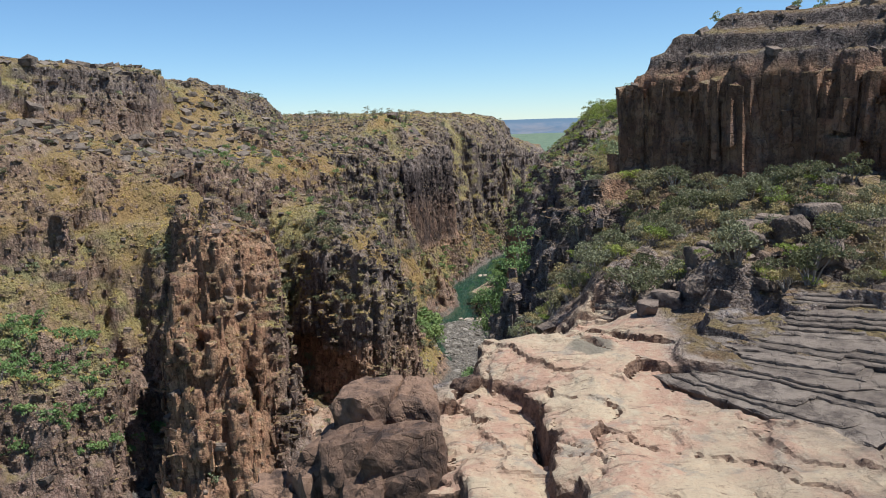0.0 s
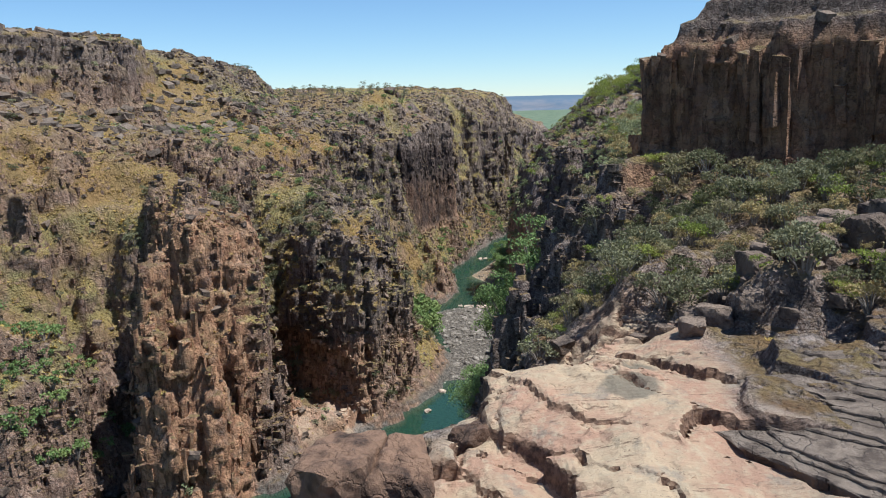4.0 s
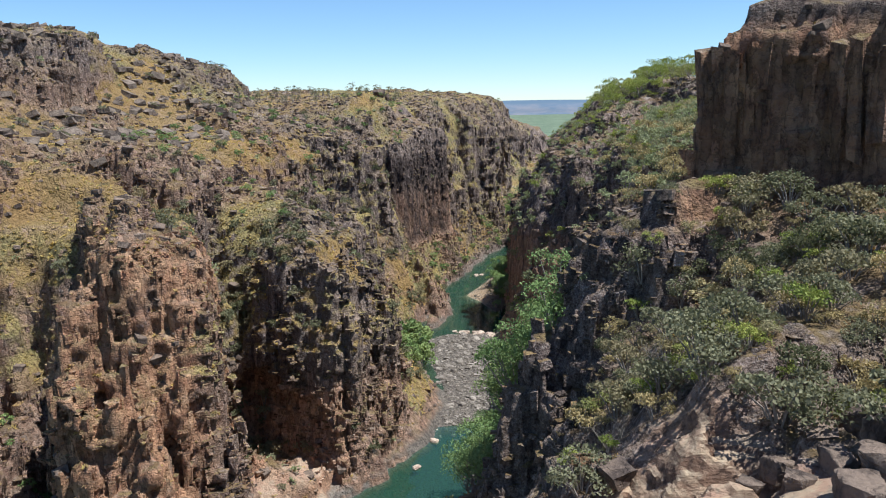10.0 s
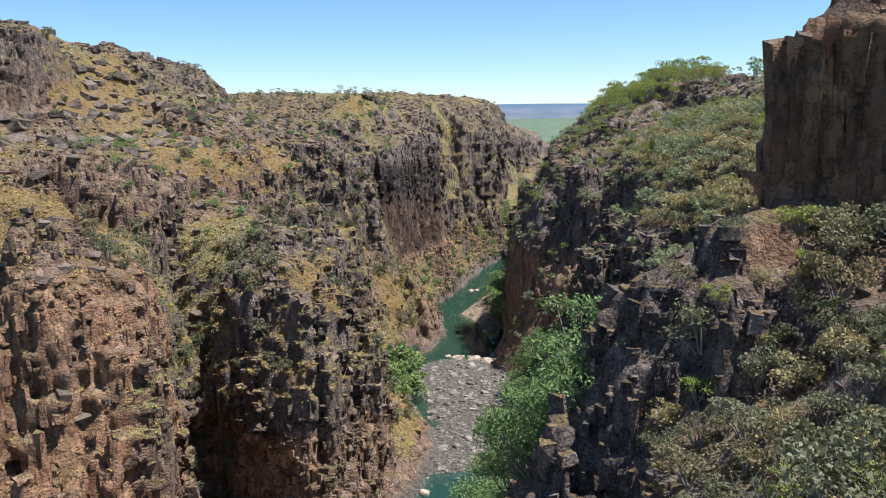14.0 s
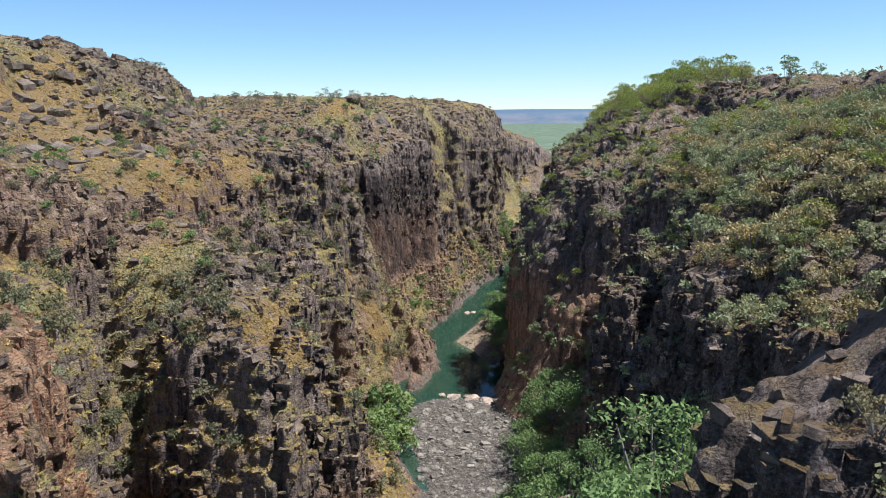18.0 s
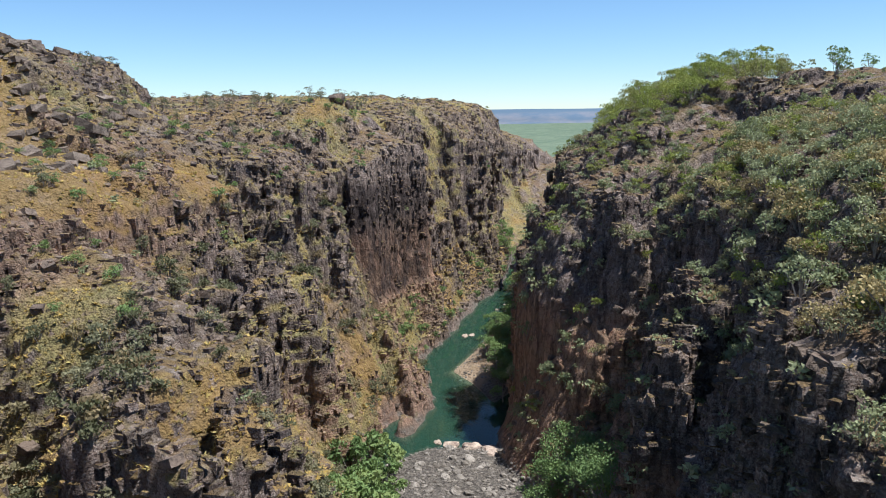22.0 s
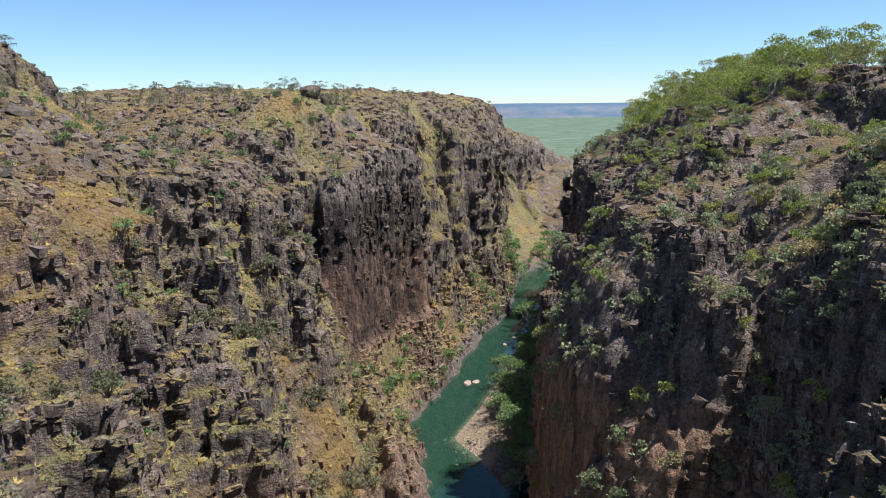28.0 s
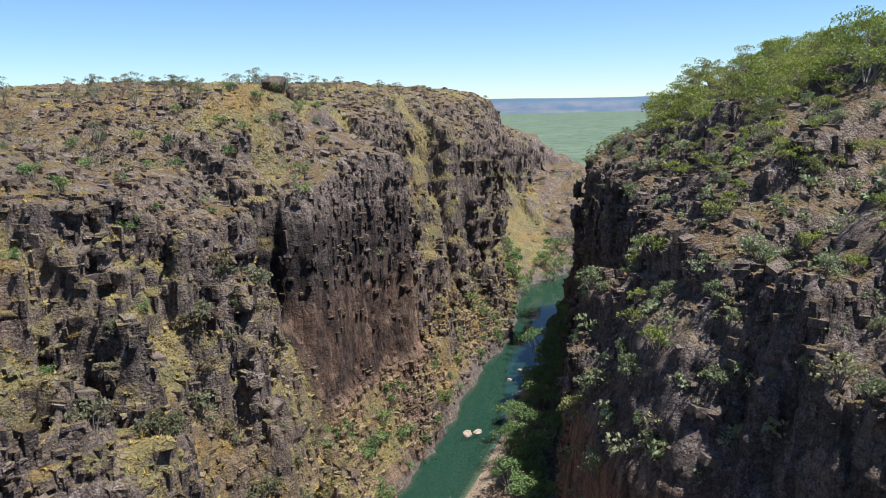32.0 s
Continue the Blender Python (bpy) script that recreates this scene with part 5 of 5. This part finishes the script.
shrubs("wall_shrub", wall_ledges, 270, 0, 0.8, 2.1, 5, leaf_grey, "grey-green shrub rooted in a gully of the west wall", "grey shrubs on the west wall", 58, 420, 0.08)
shrubs("hillside_shrub", [(-108, 168), (-70, 172), (-52, 196), (-44, 230), (-42, 262), (-60, 280), (-90, 250), (-108, 215)], 70, 2.6, 0.7, 1.5, 4, leaf_grey,
       "grey-green shrub among the grass of the hillside", "shrubs on the west hillside", 59, 380, 0.08)
foot_bank = west * (FN[:, 2] > 0.15) * box_mask(FM, (-14, 40), (300, 440), (1.5, 14), 1)
shrubs("foot_shrub", foot_bank, 90, 0, 0.9, 2.0, 3, leaf_green, "green shrub on the bank under the west wall", "shrubs under the west wall", 57, 400, 0.075)


def bare_shrub(points):
    """Leafless shrubs: grey twigs forking out of one root."""
    first = None
    for x, y in points:
        m = Matrix.LocRotScale((x, y, ground_at(x, y) - 0.1), Euler((0, 0, r.random() * 6.28)), Vector((1, 1, 1)) * (0.6 + 0.6 * r.random()))
        if first:
            copy_thing(first, m)
            continue
        first = tagged(new("bare_shrub"), "leafless grey shrub with thin forking twigs", "shrub", "bare shrubs on the east shelf")
        for _ in range(7):
            d = np.array((*(r.normal(size=2) * 0.55), 0.7 + 0.5 * r.random()))
            bits = [limb([(0, 0, -0.2), d * 0.6, d * 1.2 + (0, 0, 0.1)], 0.03, 0.014, 4)]
            for _ in range(9):
                a = d * (0.5 + 0.7 * r.random())
                bits.append(limb([a, a + r.normal(size=3) * 0.18 + (0, 0, 0.2), a + r.normal(size=3) * 0.3 + (0, 0, 0.45)], 0.011, 0.006, 3))
            ob = new("branch", mesh_from("branch", *joined(bits), False))
            ob.data.materials.append(twig)
            ob.parent = first
        first.matrix_basis = m


bare_shrub(spread_points(SHELF, 24, 3.0, 49))

# large loose boulders
big = [stone_form(r, ICO3, 16, 0.85, 0.04) for _ in range(6)]
hewn = [stone_form(r, ICO4, 3, 0.64, 0.07) for _ in range(7)]
lip_forms = [stone_form(r, ICO4, 9, 0.68, 0.1) for _ in range(12)]
for k, (x, y, top, size, turn) in enumerate([(-2.9, 71.0, 43.5, (2.9, 2.4, 3.0), 8), (-5.6, 75.8, 44.5, (2.6, 2.9, 2.9), -10), (-2.7, 76.2, 44.1, (2.2, 2.4, 2.8), 6), (-6.2, 71.8, 42.9, (2.3, 2.5, 3.2), 14),
                                             (-3.4, 70.8, 40.9, (3.3, 2.8, 3.2), 2), (-5.6, 75.0, 41.6, (4.0, 3.5, 3.4), -14), (-3.4, 72.0, 37.8, (3.6, 3.3, 4.2), 10), (-8.3, 73.2, 41.2, (2.2, 2.4, 5.2), 30),
                                             (-10.4, 72.6, 39.4, (2.2, 2.7, 6.0), 15), (-5.2, 68.8, 41.2, (2.0, 1.7, 4.6), -5), (1.0, 82.4, 42.6, (1.4, 1.2, 1.2), 30)]):
    stone_thing(r, "lip_boulder", lip_forms[k], (x, y, top - size[2] * 0.68), (size[0] * 1.12, size[1] * 1.12, size[2] * 1.1), bould_brown, "huge cracked brown sandstone block beside the fall", turn)
for x, y, s, h in [(16.5, 94.5, 1.5, 0.9), (18.6, 95.6, 1.7, 1.3), (20.6, 94.2, 1.3, 1.0), (21.8, 97.0, 1.9, 1.5), (24.0, 95.2, 1.5, 1.1), (19.8, 98.6, 1.4, 1.1), (17.4, 97.8, 1.2, 0.8),
                   (23.2, 99.4, 1.6, 1.5), (26.4, 97.6, 1.7, 1.2), (15.2, 97.2, 0.9, 0.6), (22.2, 92.4, 0.9, 0.6), (29.5, 97.5, 2.2, 1.8), (31.5, 94.0, 1.8, 1.4), (33.0, 99.0, 2.4, 2.2), (25.0, 103.0, 1.6, 1.6), (20.5, 101.5, 1.5, 1.4), (36.0, 96.0, 1.9, 1.6), (30.5, 104.0, 2.0, 2.2), (16.0, 101.0, 1.2, 1.0), (34.5, 105.0, 1.7, 2.4), (27.5, 101.5, 1.8, 2.4), (25.6, 92.4, 1.1, 0.8), (13.8, 99.2, 0.8, 0.6)]:
    stone_thing(r, "shelf_boulder", hewn[int(r.integers(0, 5))], (x, y, ground_at(x, y) + h * 0.35), (s, s * 0.85, h), bould_dark, "angular dark boulder at the back of the ledge")
for x, y, top, size in [(-24.8, 338.0, 66.0, (2.3, 2.1, 2.0)), (-22.2, 339.0, 64.2, (0.7, 0.7, 1.9)), (-27.5, 337.5, 62.6, (1.7, 1.4, 1.2))]:
    stone_thing(r, "skyline_boulder", big[1], (x, y, min(top - size[2] * 0.78, ground_at(x, y) + size[2] * 0.75)), size, bould_dark, "dark boulder standing on the plateau skyline", 20)
for x, y, s in [(8.0, 334.0, 1.2), (10.0, 334.6, 1.0), (19.5, 362.0, 0.9), (22.5, 368.0, 0.8), (-4.0, 196.5, 1.0), (-7.0, 186.0, 0.9), (2.5, 263.5, 1.6), (6.5, 262.0, 2.2), (0.0, 265.0, 1.0), (9.5, 260.5, 2.4), (-8.8, 207.5, 1.3)]:
    stone_thing(r, "water_stone", big[int(r.integers(0, 6))], (x, y, 0.05), (s, s * 0.8, s * 0.5), bould_pale, "pale stone standing in the shallow water")


def ledge_plate(outline, top, thick, mat, parent):
    """A thin bed of rock with a broken outline, sloping a little, as one piece of the ledge."""
    pts = []
    for (ax, ay), (bx, by) in zip(outline, outline[1:] + outline[:1]):
        n = max(2, int(math.hypot(bx - ax, by - ay) / 0.45))
        for k in range(n):
            x, y = ax + (bx - ax) * k / n, ay + (by - ay) * k / n
            pts.append((x + 0.22 * (r.random() - 0.5), y + 0.22 * (r.random() - 0.5)))
    cx, cy = np.mean(pts, 0)
    bm = bmesh.new()
    rings = []
    for z, grow in ((top, 0.97), (top - 0.1, 1.0), (top - 0.22, 0.99), (top - 0.27, 0.94), (top - thick, 0.93)):
        rings.append([bm.verts.new((cx + (x - cx) * grow, cy + (y - cy) * grow, z + 0.02 * (x - cx) + 0.1 * (r.random() - 0.5) * (grow > 0.93))) for x, y in pts])
    for a, b in zip(rings, rings[1:]):
        for k in range(len(pts)):
            bm.faces.new((a[k], b[k], b[(k + 1) % len(pts)], a[(k + 1) % len(pts)]))
    bm.faces.new(rings[0])
    bmesh.ops.triangulate(bm, faces=bm.faces[:])
    bmesh.ops.recalc_face_normals(bm, faces=bm.faces[:])
    me = bpy.data.meshes.new("ledge_slab")
    bm.to_mesh(me)
    bm.free()
    v = np.array([p.co[:] for p in me.vertices])
    rock_attributes(me, v)
    ob = new("ledge_slab", me)
    me.materials.append(mat)
    ob.parent = parent
    return ob


# stacked beds at the back of the ledge, stepping up to the east
for x0, y0, angle, length, depth, top in ((12.4, 78.6, -0.98, 15, 4.2, 43.95), (13.2, 80.6, -0.80, 19, 4.5, 44.3), (16.8, 79.4, -0.74, 11, 4.0, 44.55), (14.6, 82.4, -0.66, 7, 3.4, 44.65),
                                          (18.8, 80.6, -0.60, 17, 5.0, 45.05), (18.4, 84.2, -0.50, 12, 4.0, 45.2), (23.0, 84.0, -0.44, 12, 4.0, 45.9), (25.4, 86.8, -0.38, 11, 4.5, 46.6)):
    ux, uy, vx, vy = math.cos(angle), math.sin(angle), -math.sin(angle), math.cos(angle)
    corner = [(0, 0.8), (length * 0.15, 0.1), (length * 0.4, -0.35 + 0.7 * r.random()), (length * 0.42, 0.1 + 0.5 * r.random()), (length * 0.75, -0.3 + 0.6 * r.random()), (length, 0.5), (length - 0.6, depth), (length * 0.4, depth + 0.5), (0.9, depth * 0.5)]
    for step in range(3):
        back, cut = step * (0.55 + 0.35 * r.random()), step * (0.05 + 0.08 * r.random())
        bed_outline = [(a * (1 - 1.6 * cut) + cut * length * r.random(), back + b * (1 - 0.2 * step) + 0.3 * step * (r.random() - 0.5)) for a, b in corner]
        ledge_plate([(x0 + ux * a + vx * b, y0 + uy * a + vy * b) for a, b in bed_outline], top + 0.17 * (step - 1), 0.95 - 0.3 * (step > 0), bould_bed, walls["fall_ledge"])
